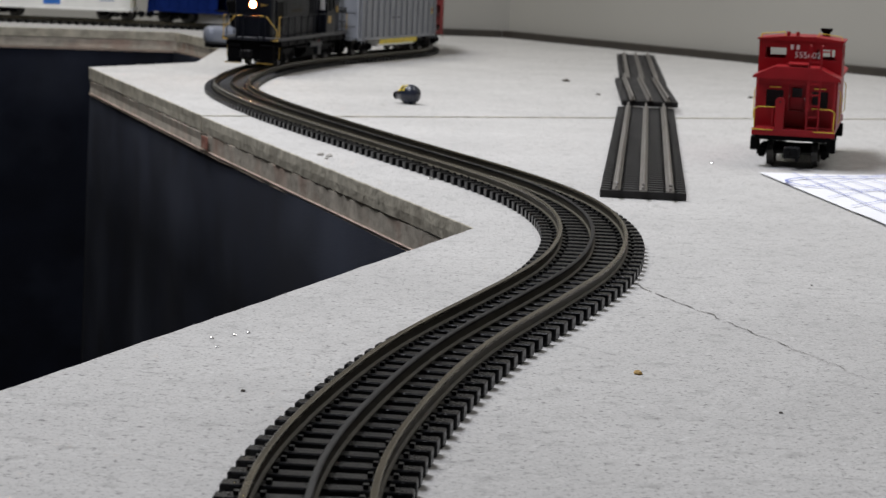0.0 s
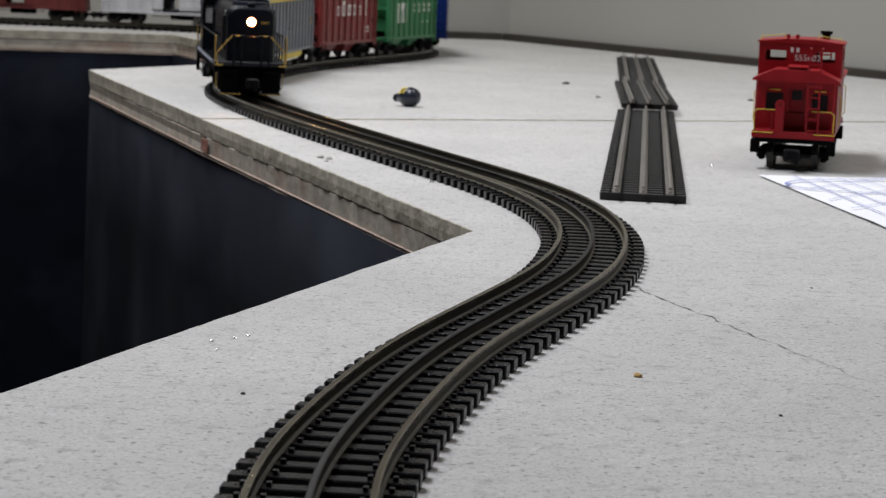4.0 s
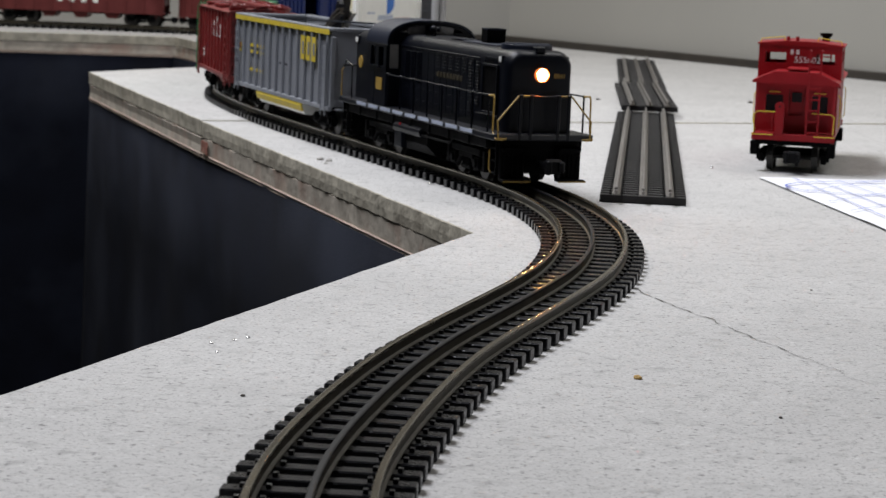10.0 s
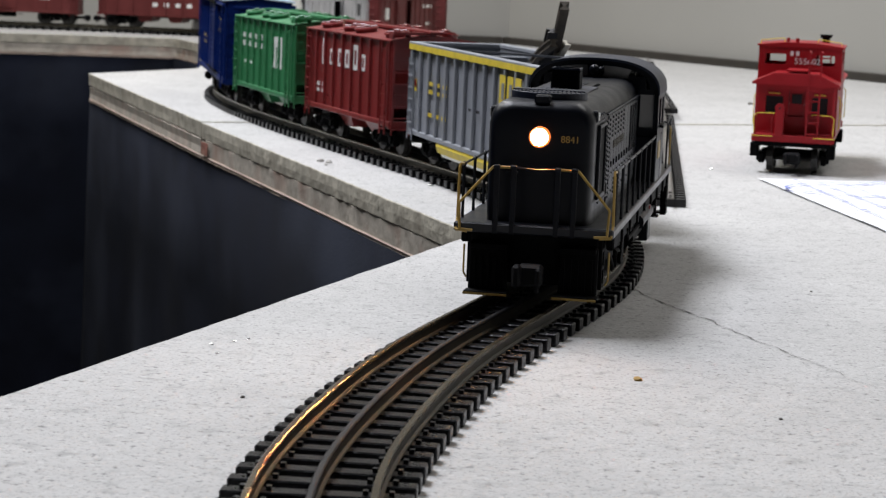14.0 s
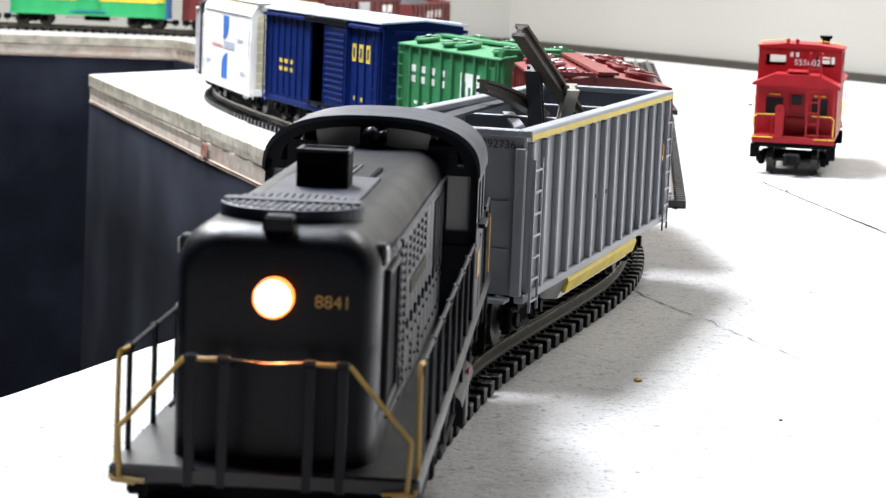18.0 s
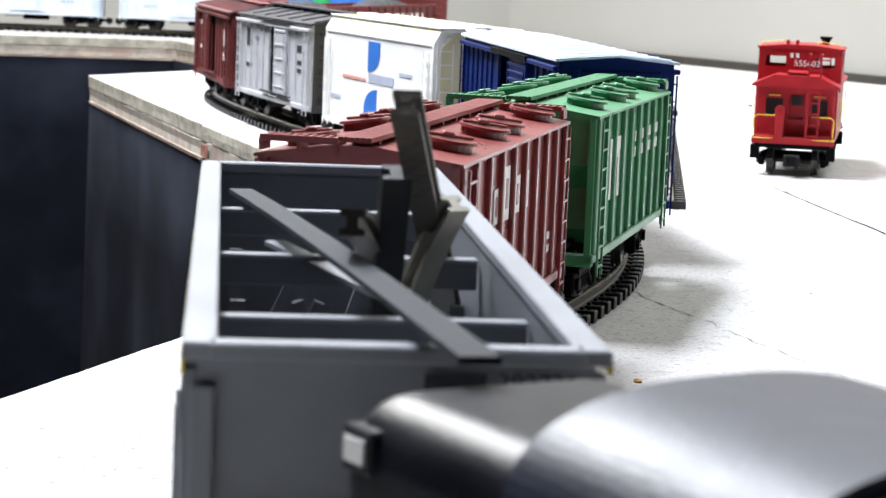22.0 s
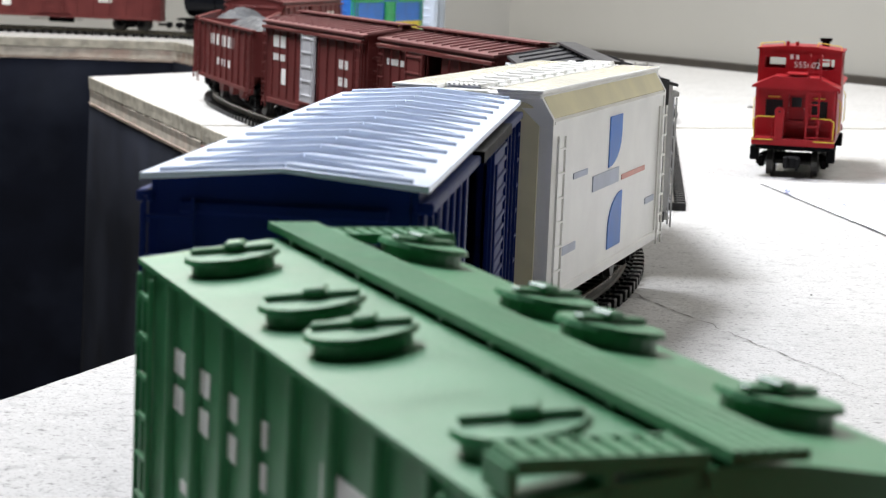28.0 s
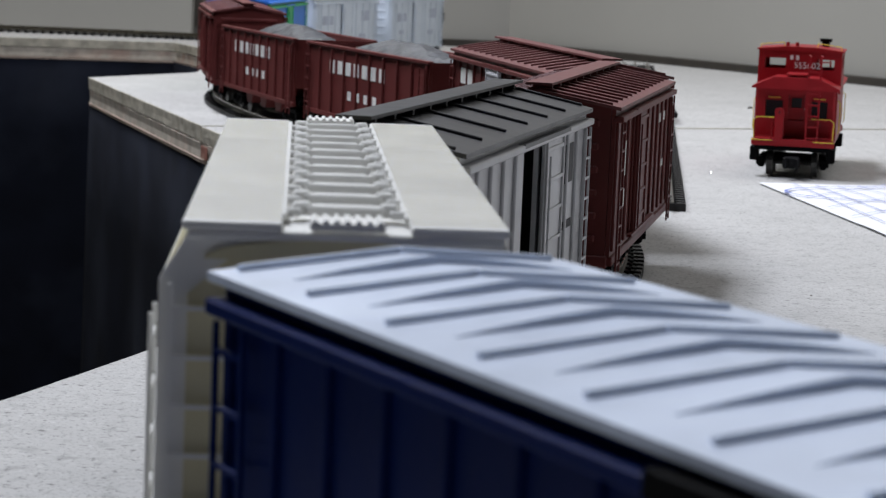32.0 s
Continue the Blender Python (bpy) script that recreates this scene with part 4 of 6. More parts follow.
        if roof_style == "diagonal" and k < n:
            pan = bmesh.new()
            dx = (L - 0.004) / n
            rows = []
            for q in range(-6, 7):
                y = q / 6 * W * 0.40
                wide = 0.0030 * max(0.03, 1 - (abs(q) / 6) ** 1.6)
                zz = z_peak - (z_peak - z_eave - 0.0006) * abs(y) / (W / 2 + ov)
                lift = 0.0011 * max(0.0, 1 - (abs(q) / 6) ** 2)
                rows.append([pan.verts.new((-wide, y, zz - 0.0001)), pan.verts.new((0, y, zz + 0.0001 + lift)), pan.verts.new((wide * 0.12, y, zz - 0.0001))])
            for a, b in zip(rows, rows[1:]):
                for c in (0, 1):
                    pan.faces.new((a[c], a[c + 1], b[c + 1], b[c]))
            part("roof_ridge", pan, roof_mat, roof_ob, "", Matrix.Translation((x + dx / 2, 0, 0)))
    if roof_style == "walk":
        bm = bmesh.new()
        box(bm, 0, 0, z_peak + 0.0022, L + 0.004, 0.0105, 0.0010)
        for k in range(10):
            box(bm, -L / 2 + 0.008 + k * (L - 0.016) / 9, 0, z_peak + 0.0008, 0.0018, 0.008, 0.0022)
        part("roof_walk", bm, roof_mat, roof_ob)
    underframe(car, L)
    brake_gear(car)
    add_trucks(car, half, 0.036, CAR_TRUCK)
    couplers(car, L)
    return car, half


def insulated_car():
    """White long-bodied car: upright sides, bevelled shoulders, flat roof with a rack of cross pieces."""
    L, W, z0, zs, zr = 0.228, 0.0606, 0.0160, 0.0785, 0.0888
    car = thing("insulated_boxcar", "white insulated car with blue emblem and sloping roof shoulders", "freight car", "cars of the train")
    body = bmesh.new()
    prism(body, [(-W / 2, z0), (W / 2, z0), (W / 2, zs), (0.0258, zr - 0.003), (-0.0258, zr - 0.003), (-W / 2, zs)], -L / 2 + 0.004, L / 2 - 0.004)
    part("body", body, WHITE_PAINT, car)
    for ex in (-1, 1):
        bm = prism(bmesh.new(), [(-W / 2 - 0.0006, z0), (W / 2 + 0.0006, z0), (W / 2 + 0.0006, zs + 0.0004), (0.0262, zr - 0.0022), (-0.0262, zr - 0.0022), (-W / 2 - 0.0006, zs + 0.0004)], ex * (L / 2 - 0.0055), ex * (L / 2 - 0.0030))
        part("end_frame", bm, WHITE_PAINT, car)
        bm = prism(bmesh.new(), [(-0.026, z0 + 0.004), (0.026, z0 + 0.004), (0.026, zs - 0.002), (0.019, zr - 0.006), (-0.019, zr - 0.006), (-0.026, zs - 0.002)], ex * (L / 2 - 0.0045), ex * (L / 2 - 0.0022))
        part("end_panel", bm, CREAM_EDGE, car, "cream end panel")
        ladder(car, WHITE_PAINT, ex * (L / 2 - 0.0005), -ex * 0.0240, 0.012, zs, 0.010, False, 8)
        for sd in (-1, 1):
            ladder(car, WHITE_PAINT, ex * (L / 2 - 0.012), sd * (W / 2 + 0.0020), 0.012, zs - 0.006, 0.011, True, 7)
        one_box("end_sill", WHITE_PAINT, car, ex * (L / 2 - 0.002), 0, z0 + 0.001, 0.004, W - 0.004, 0.005, 0.0004)
    roof_ob = one_box("roof", WHITE_PAINT, car, 0, 0, zr - 0.0022, L - 0.003, 0.0530, 0.0016, 0.0004)
    for sd in (-1, 1):
        one_box("roof_plank", WHITE_PAINT, roof_ob, 0, sd * 0.0190, zr - 0.0006, L - 0.002, 0.0165, 0.0014, 0.0003)
        one_box("rack_rail", WHITE_PAINT, roof_ob, 0, sd * 0.0104, zr + 0.0000, L - 0.022, 0.0008, 0.0012, 0.0002)
        for k in range(44):
            one_box("plank_groove", CREAM_EDGE, roof_ob, -L / 2 + 0.006 + k * (L - 0.012) / 43, sd * 0.0190, zr + 0.00014, 0.0004, 0.0160, 0.0002)
        bm = prism(bmesh.new(), [(sd * 0.0299, zs + 0.0004), (sd * 0.0304, zs + 0.0008), (sd * 0.0264, zr - 0.0022), (sd * 0.0256, zr - 0.0028)], -L / 2 + 0.006, L / 2 - 0.006)
        part("shoulder", bm, CREAM_EDGE, car, "cream sloping shoulder strip")
        one_box("side_seam", WHITE_PAINT, car, 0, sd * (W / 2 + 0.0003), zs - 0.001, L - 0.012, 0.0008, 0.0012)
        one_box("side_sill", WHITE_PAINT, car, 0, sd * (W / 2 - 0.0004), z0 - 0.0006, L - 0.01, 0.0022, 0.004, 0.0004)
        y = sd * (W / 2 + 0.0002)
        # two blue shapes, each with one corner swept round
        for x, z, w, h, way in ((-0.004, 0.0640, 0.024, 0.0200, 1), (-0.009, 0.0320, 0.026, 0.0215, -1)):
            line = [(-0.5, -0.5), (-0.5, 0.5), (0.5, 0.5)] + [(-0.5 + math.cos(radians(a)), 0.1 - 0.6 * math.sin(radians(a))) for a in range(0, 80, 15)]
            bm = bmesh.new()
            rows = [[bm.verts.new((x - sd * way * u * w, y + dy, z + way * v * h)) for u, v in line] for dy in (-0.0002, 0.0002)]
            bm.faces.new(rows[0])
            bm.faces.new(rows[1][::-1])
            for k in range(len(line)):
                q = (k + 1) % len(line)
                bm.faces.new((rows[0][k], rows[1][k], rows[1][q], rows[0][q]))
            bmesh.ops.recalc_face_normals(bm, faces=bm.faces)
            part("emblem", bm, LOGO_BLUE, car, "blue emblem")
        one_box("lettering", PALE_RED, car, -0.045, y, 0.0480, 0.050, 0.0004, 0.0020)
        for x, z, w, h in ((0.012, 0.0500, 0.050, 0.0060), (0.060, 0.0560, 0.024, 0.0022), (0.075, 0.0300, 0.022, 0.0030), (-0.085, 0.0330, 0.020, 0.0026)):
            one_box("lettering", PALE_BLUE_EDGE, car, x, y, z, w, 0.0004, h)
        for k in range(2):
            one_box("side_post", WHITE_PAINT, car, -0.100 + k * 0.2, sd * (W / 2 + 0.0002), (z0 + zs) / 2 - 0.002, 0.0014, 0.0010, zs - z0 - 0.008)
    plate = bmesh.new()
    box(plate, 0, 0, 0.0004, 0.0085, 0.0108, 0.0012, 0.0003)
    box(plate, 0.0056, 0, 0.0008, 0.0016, 0.0138, 0.0016, 0.0003)
    for sd in (-1, 1):
        box(plate, 0.0020, sd * 0.0076, 0.0008, 0.0042, 0.0034, 0.0022, 0.0005)
        box(plate, 0.0052, sd * 0.0090, 0.0004, 0.0026, 0.0030, 0.0014, 0.0004)
    plate = finish(plate, "rack_plate")
    copies(roof_ob, "rack_plate", plate, WHITE_PAINT, [pose(-L / 2 + 0.022 + k * (L - 0.044) / 10, 0, zr - 0.0002) for k in range(11)])
    for ex in (-1, 1):
        one_box("end_walk", WHITE_PAINT, roof_ob, ex * (L / 2 - 0.002), 0, zr + 0.0002, 0.010, 0.0125, 0.0012, 0.0003)
        for k in range(7):
            one_box("walk_slat", WHITE_PAINT, roof_ob, ex * (L / 2 - 0.002), -0.0054 + k * 0.0018, zr + 0.0010, 0.0100, 0.0008, 0.0005)
        arc = [(-0.0235, zr - 0.0062)] + [(0.0235 * math.sin(radians(a)), zr - 0.0062 + 0.0036 * math.cos(radians(a))) for a in range(-80, 81, 16)] + [(0.0235, zr - 0.0062)]
        part("end_arch", prism(bmesh.new(), arc, ex * (L / 2 - 0.0030), ex * (L / 2 - 0.0016)), CREAM_EDGE, car, "cream arched end cap")
    underframe(car, L, 0.04, 0.0165)
    add_trucks(car, 0.086, 0.036, CAR_TRUCK)
    couplers(car, L)
    return car, 0.086


def loaded_hopper(L, label, letter_rows):
    W, z0, z1 = 0.0630, 0.0200, 0.0680
    half = L * 0.36
    car = thing("open_hopper_car", label, "freight car", "cars of the train")
    for sd in (-1, 1):
        one_box("side_wall", BROWN_PAINT, car, 0, sd * (W / 2 - 0.0018), (z0 + z1) / 2, L - 0.004, 0.0016, z1 - z0)
    for ex in (-1, 1):
        one_box("end_wall", BROWN_PAINT, car, ex * (L / 2 - 0.0028), 0, (z0 + z1) / 2 + 0.006, 0.0016, W - 0.0055, z1 - z0 - 0.012)
    one_box("floor_pan", BROWN_PAINT, car, 0, 0, 0.034, L - 0.008, W - 0.006, 0.002)
    for sd in (-1, 1):
        one_box("top_rim", BROWN_PAINT, car, 0, sd * (W / 2 - 0.001), z1, L, 0.0036, 0.0020, 0.0003)
        rib = rod_mesh(0.0022, 0.0020, z1 - z0 - 0.004, 0.0004, "side_post")
        copies(car, "side_post", rib, BROWN_PAINT, [pose(-L / 2 + 0.005 + (L - 0.010) * k / 9, sd * (W / 2 - 0.0004), (z0 + z1) / 2) for k in range(10)])
        bars(car, LETTER_WHITE, letter_rows, sd * (W / 2 - 0.0008))
        one_box("side_sill", BROWN_PAINT, car, 0, sd * (W / 2 - 0.001), z0, L, 0.0026, 0.003)
        for ex in (-1, 1):
            ladder(car, BROWN_PAINT, ex * (L / 2 - 0.009), sd * (W / 2 + 0.0016), 0.013, z1 - 0.004, 0.010, True, 6)
    for bx in (-0.048, 0.0, 0.048):
        part("discharge_bay", prism(bmesh.new(), [(bx - 0.020, 0.030), (bx + 0.020, 0.030), (bx + 0.007, 0.0095), (bx - 0.007, 0.0095)], -0.024, 0.024, "y"), BROWN_PAINT, car)
    nx, ny = 44, 12
    bm = bmesh.new()
    grid = [[bm.verts.new((-L / 2 + 0.005 + (L - 0.010) * i / nx, -W / 2 + 0.004 + (W - 0.008) * j / ny, z1 - 0.010 + 0.017 * math.sin(math.pi * j / ny) * (math.sin(math.pi * min(1, 2.2 * min(i, nx - i) / nx) / 2)) + 0.0022 * noise.noise((i * 0.9, j * 0.9, L * 10)))) for j in range(ny + 1)] for i in range(nx + 1)]
    for i in range(nx):
        for j in range(ny):
            bm.faces.new((grid[i][j], grid[i + 1][j], grid[i + 1][j + 1], grid[i][j + 1]))
    part("coal_load", bm, COAL, car, "heaped grey coal load")
    underframe(car, L, 0.03)
    add_trucks(car, half, 0.036, CAR_TRUCK)
    couplers(car, L)
    return car, half


def tank_car(L):
    car = thing("tank_car", "glossy black tank car with dome", "freight car", "cars of the train")
    bm = cyl(bmesh.new(), (-L / 2 + 0.012, 0, 0.052), (L / 2 - 0.012, 0, 0.052), 0.0270, 28)
    tank = part("tank", bm, LOCO_BLACK, car)
    for ex in (-1, 1):
        part("tank_end", cyl(bmesh.new(), (ex * (L / 2 - 0.012), 0, 0.052), (ex * (L / 2 - 0.005), 0, 0.052), 0.0270, 28, 0.016), LOCO_BLACK, tank)
        part("band", cyl(bmesh.new(), (ex * L * 0.22 - 0.001, 0, 0.052), (ex * L * 0.22 + 0.001, 0, 0.052), 0.0275, 28), UNDER_BLACK, tank)
    part("dome", cyl(bmesh.new(), (0, 0, 0.076), (0, 0, 0.088), 0.0110, 18), LOCO_BLACK, tank)
    for sd in (-1, 1):
        one_rod("handrail", UNDER_BLACK, car, [(-L / 2 + 0.02, sd * 0.0295, 0.056), (L / 2 - 0.02, sd * 0.0295, 0.056)], 0.0006)
        for k in range(5):
            one_box("saddle", UNDER_BLACK, car, -L * 0.36 + k * L * 0.18, sd * 0.018, 0.025, 0.004, 0.012, 0.010)
    one_box("deck", UNDER_BLACK, car, 0, 0, 0.0205, L, 0.052, 0.003)
    underframe(car, L)
    add_trucks(car, L * 0.36, 0.036, CAR_TRUCK)
    couplers(car, L)
    return car, L * 0.36


def locomotive():
    """Black hood diesel: long hood ahead of the arched cab, railed deck, two trucks."""
    car = thing("diesel_locomotive", "black hood diesel locomotive with lit headlamp and gold handrails", "locomotive", "cars of the train")
    deck_z = 0.0312
    X0, X1 = -0.151, 0.1445
    deck = one_box("deck", LOCO_DECK, car, (X0 + X1) / 2, 0, deck_z - 0.0019, X1 - X0, 0.0618, 0.0038, 0.0006)
    for sd in (-1, 1):
        one_box("frame_side", UNDER_BLACK, car, 0, sd * 0.0285, deck_z - 0.006, 0.262, 0.0030, 0.0070, 0.0006)
        for k in range(9 if sd < 0 else 0):
            one_box("edge_stripe", PALE_BLUE_EDGE, deck, -0.100 + k * 0.0250, sd * 0.0311, deck_z - 0.0016, 0.0200, 0.0004, 0.0022, 0, "pale deck edge stripe")
    # long hood with rounded shoulders and rounded nose
    def hood(x0, x1, w, z1, name, label, nose):
        bm = bmesh.new()
        r = 0.0085
        prof = [(-w / 2, deck_z), (w / 2, deck_z)]
        for k in range(7):
            a = k * math.pi / 12
            prof.append((w / 2 - r + r * math.cos(a), z1 - r + r * math.sin(a)))
        prof += [(-u, v) for u, v in prof[:1:-1]]
        n = len(prof)
        stations = [(x0, 1.0)] + [(x1 - nose + nose * math.sin(k * math.pi / 12), 1 - 0.16 * (1 - math.cos(k * math.pi / 12))) for k in range(7)]
        rows = []
        for x, f in stations:
            rows.append([bm.verts.new((x, u * f, deck_z + (v - deck_z) * (1 - (1 - f) * 0.55))) for u, v in prof])
        for a, b in zip(rows, rows[1:]):
            for i in range(n):
                bm.faces.new((a[i], a[(i + 1) % n], b[(i + 1) % n], b[i]))
        bm.faces.new(rows[0][::-1])
        bm.faces.new(rows[-1])
        ob = part(name, bm, LOCO_BLACK, car, label, smooth=True)
        md = ob.modifiers.new("crisp", "EDGE_SPLIT")
        md.split_angle = radians(35)
        return ob
    long_hood = hood(-0.056, 0.1358, 0.0412, 0.0786, "long_hood", "black long hood with rounded nose", 0.0085)
    short_hood = hood(-0.090, -0.146, 0.0440, 0.0775, "short_hood", "black short hood behind the cab", -0.006)
    for sd in (-1, 1):
        one_box("number_board", LOCO_BLACK, short_hood, -0.1400, sd * 0.0205, 0.0707, 0.0075, 0.0040, 0.0060, 0.0004)
        one_box("number_glass", LETTER_WHITE, short_hood, -0.1400, sd * 0.0228, 0.0707, 0.0050, 0.0004, 0.0032)
        part("round_emblem", cyl(bmesh.new(), (-0.131, sd * 0.0215, 0.0560), (-0.131, sd * 0.0226, 0.0560), 0.0042, 18), GOLD, short_hood, "round yellow emblem")
    # hood side doors, louvres and top gear
    slat = rod_mesh(0.0056, 0.0006, 0.0011, 0.0002, "louvre")
    upright = rod_mesh(0.0009, 0.0006, 0.0200, 0.0002, "louvre")
    door = rod_mesh(0.0112, 0.0005, 0.0360, 0.0002, "hood_door")
    latch = rod_mesh(0.0009, 0.0008, 0.0026, 0.0002, "door_latch")
    hinge = rod_mesh(0.0030, 0.0006, 0.0008, 0.0002, "door_hinge")
    for sd in (-1, 1):
        y = sd * 0.0209
        copies(long_hood, "hood_door", door, LOCO_BLACK, [pose(-0.0385 + k * 0.0116, y, 0.0525) for k in range(11)])
        one_rod("belt_rail", LOCO_BLACK, long_hood, [(-0.052, sd * 0.0213, 0.0716), (0.092, sd * 0.0213, 0.0716)], 0.0004)
        spots = [pose(x, y + sd * 0.0004, 0.0440 + k * 0.0019) for x in (0.0775, 0.0890) for k in range(14)]
        spots += [pose(x, y + sd * 0.0004, 0.0615 + k * 0.0019) for x in (0.0195, 0.0311, 0.0427, 0.0543, 0.0659) for k in range(5)]
        spots += [pose(x, y + sd * 0.0004, 0.0370 + k * 0.0019) for x in (0.0311, 0.0543, 0.0775) for k in range(4)]
        copies(long_hood, "louvre", slat, LOCO_BLACK, spots)
        copies(long_hood, "louvre", upright, LOCO_BLACK, [pose(-0.042 + k * 0.0022, y + sd * 0.0004, z) for k in range(15) if k % 5 for z in (0.0590,)])
        copies(long_hood, "door_latch", latch, LOCO_BLACK, [pose(-0.0327 + k * 0.0116, y + sd * 0.0005, 0.0500) for k in range(10)])
        copies(long_hood, "door_hinge", hinge, LOCO_BLACK, [pose(-0.0385 + k * 0.0116, y + sd * 0.0004, z) for k in range(11) for z in (0.0385, 0.0460)])
        grille = one_box("radiator_grille", UNDER_BLACK, long_hood, 0.1100, sd * 0.0207, 0.0545, 0.0220, 0.0008, 0.0260, 0.0002)
        for gx, gz, gw, gh in ((0.1100, 0.0685, 0.0240, 0.0014), (0.1100, 0.0408, 0.0240, 0.0014), (0.0985, 0.0545, 0.0014, 0.0280), (0.1215, 0.0545, 0.0014, 0.0280)):
            one_box("grille_frame", LOCO_BLACK, grille, gx, sd * 0.0212, gz, gw, 0.0014, gh, 0.0003)
        for k in range(9):
            one_box("mesh_strip", LOCO_BLACK, long_hood, 0.1010 + k * 0.0024, sd * 0.0208, 0.0718, 0.0012, 0.0006, 0.0030, 0.0002, "", Matrix.Rotation(radians(38), 4, "Y"))
        one_rod("grab_rail", LOCO_BLACK, long_hood, [(0.092, sd * 0.0222, 0.0395), (0.126, sd * 0.0222, 0.0395)], 0.0004)
        board = one_box("number_board", LOCO_BLACK, long_hood, 0.1245, sd * 0.0192, 0.0728, 0.0050, 0.0036, 0.0046, 0.0004)
        one_box("number_glass", LETTER_WHITE, board, 0.1245, sd * 0.0212, 0.0728, 0.0034, 0.0004, 0.0030)
        bars(car, DULL_GOLD, [(0.062 - k * 0.0058, 0.0575, 0.0040, 0.0030) for k in range(8)], sd * 0.0214, "lettering", "dull gold lettering")
    stack = one_box("chimney", UNDER_BLACK, long_hood, 0.0585, 0, 0.0830, 0.0108, 0.0120, 0.0090, 0.0006)
    for ex, ey, sx, sy in ((0.0535, 0, 0.0008, 0.0120), (0.0635, 0, 0.0008, 0.0120), (0.0585, 0.0056, 0.0108, 0.0008), (0.0585, -0.0056, 0.0108, 0.0008)):
        one_box("stack_lip", LOCO_TOP_SHEEN, stack, ex, ey, 0.0876, sx, sy, 0.0008)
    fan = bmesh.new()
    bmesh.ops.create_cone(fan, cap_ends=True, segments=44, radius1=0.0150, radius2=0.0150, depth=0.0030, matrix=Matrix.Translation((0.1125, 0, 0.0797)))
    bmesh.ops.bevel(fan, geom=[e for e in fan.edges if all(v.co.z > 0.0800 for v in e.verts)], offset=0.0004, segments=2, affect="EDGES", profile=0.5)
    fan_ob = part("fan_housing", fan, LOCO_TOP_SHEEN, long_hood, "round radiator fan housing")
    for k in range(-8, 9):
        y = k * 0.0016
        reach = math.sqrt(0.0140 ** 2 - y * y)
        for fx in (-1, 1):
            if reach > 0.005:
                one_box("fan_slat", LOCO_TOP_SHEEN, fan_ob, 0.1125 + fx * (reach + 0.0034) / 2, y, 0.0813, reach - 0.0034, 0.0007, 0.0005)
    one_box("fan_strap", LOCO_TOP_SHEEN, fan_ob, 0.1125, 0, 0.0814, 0.0052, 0.0285, 0.0007)
    one_box("roof_panel", LOCO_TOP_SHEEN, long_hood, 0.0640, 0, 0.0789, 0.0560, 0.0220, 0.0008, 0.0002)
    for k in range(6):
        for sd in (-1, 1):
            one_box("roof_latch", UNDER_BLACK, long_hood, 0.0340 - k * 0.0045, sd * 0.0085, 0.0788, 0.0026, 0.0012, 0.0009)
    for k in range(5):
        one_box("roof_seam", LOCO_TOP_SHEEN, long_hood, 0.0200, -0.0035 + k * 0.0016, 0.0788, 0.0340, 0.0005, 0.0006)
    one_box("roof_hatch", UNDER_BLACK, long_hood, -0.0330, -0.0075, 0.0788, 0.0022, 0.0064, 0.0012)
    bell = bmesh.new()
    bmesh.ops.create_uvsphere(bell, u_segments=16, v_segments=10, radius=0.0025, matrix=Matrix.Translation((-0.049, 0, 0.0824)))
    cyl(bell, (-0.049, 0.0015, 0.0824), (-0.049, 0.0044, 0.0824), 0.0010, 10, 0.0019)
    part("bell", bell, LOCO_BLACK, long_hood, smooth=True)
    one_rod("bell_bracket", LOCO_BLACK, long_hood, [(-0.049, 0, 0.0775), (-0.049, 0, 0.0807)], 0.0009)
    # cab: side walls, arched ends with windows cut through, arched roof
    cab_x0, cab_x1, cw = -0.092, -0.0535, 0.0605
    one_box("cab_base", LOCO_BLACK, car, (cab_x0 + cab_x1) / 2, 0, 0.0415, cab_x1 - cab_x0, cw, 0.0220, 0.0006)
    def arch_line(half, z0, rise, n):
        """Points of a full-shouldered arch, from one eave over the crown to the other."""
        pts = []
        for k in range(n + 1):
            c, q = math.cos(k * math.pi / n), math.sin(k * math.pi / n)
            pts.append((-math.copysign(abs(c) ** 0.78, c) * half, z0 + rise * abs(q) ** 0.78))
        return pts
    arch = arch_line(cw / 2, 0.0726, 0.0143, 24)
    for x, ex in ((cab_x1 - 0.0008, 1), (cab_x0 + 0.0008, -1)):
        bm = bmesh.new()
        def slab_in(y0, y1, z0, z1):
            one_box("cab_end_panel", LOCO_BLACK, car, x, (y0 + y1) / 2, (z0 + z1) / 2, 0.0016, y1 - y0, z1 - z0)
        # frame pieces between the two upper and the two side windows
        for sd in (-1, 1):
            slab_in(*sorted((sd * 0.0280, sd * cw / 2)), 0.0525, 0.0740)
            slab_in(*sorted((sd * 0.0200, sd * 0.0216)), 0.0525, 0.0790)
            slab_in(*sorted((sd * 0.0200, sd * cw / 2)), 0.0525, 0.0560)
            slab_in(*sorted((sd * 0.0216, sd * cw / 2)), 0.0716, 0.0740)
        slab_in(-0.0200, 0.0200, 0.0525, 0.0786)
        slab_in(-0.0036, 0.0036, 0.0786, 0.0850)
        for sd in (-1, 1):
            slab_in(*sorted((sd * 0.0158, sd * 0.0240)), 0.0740, 0.0798)
        top = [(-(cw / 2), 0.0740)] + [(y, z) for y, z in arch[1:-1]] + [(cw / 2, 0.0740)]
        ring_o = [(u, v) for u, v in top]
        m = len(ring_o)
        front = [bm.verts.new((x + 0.0008, u, v)) for u, v in ring_o]
        back = [bm.verts.new((x - 0.0008, u, v)) for u, v in ring_o]
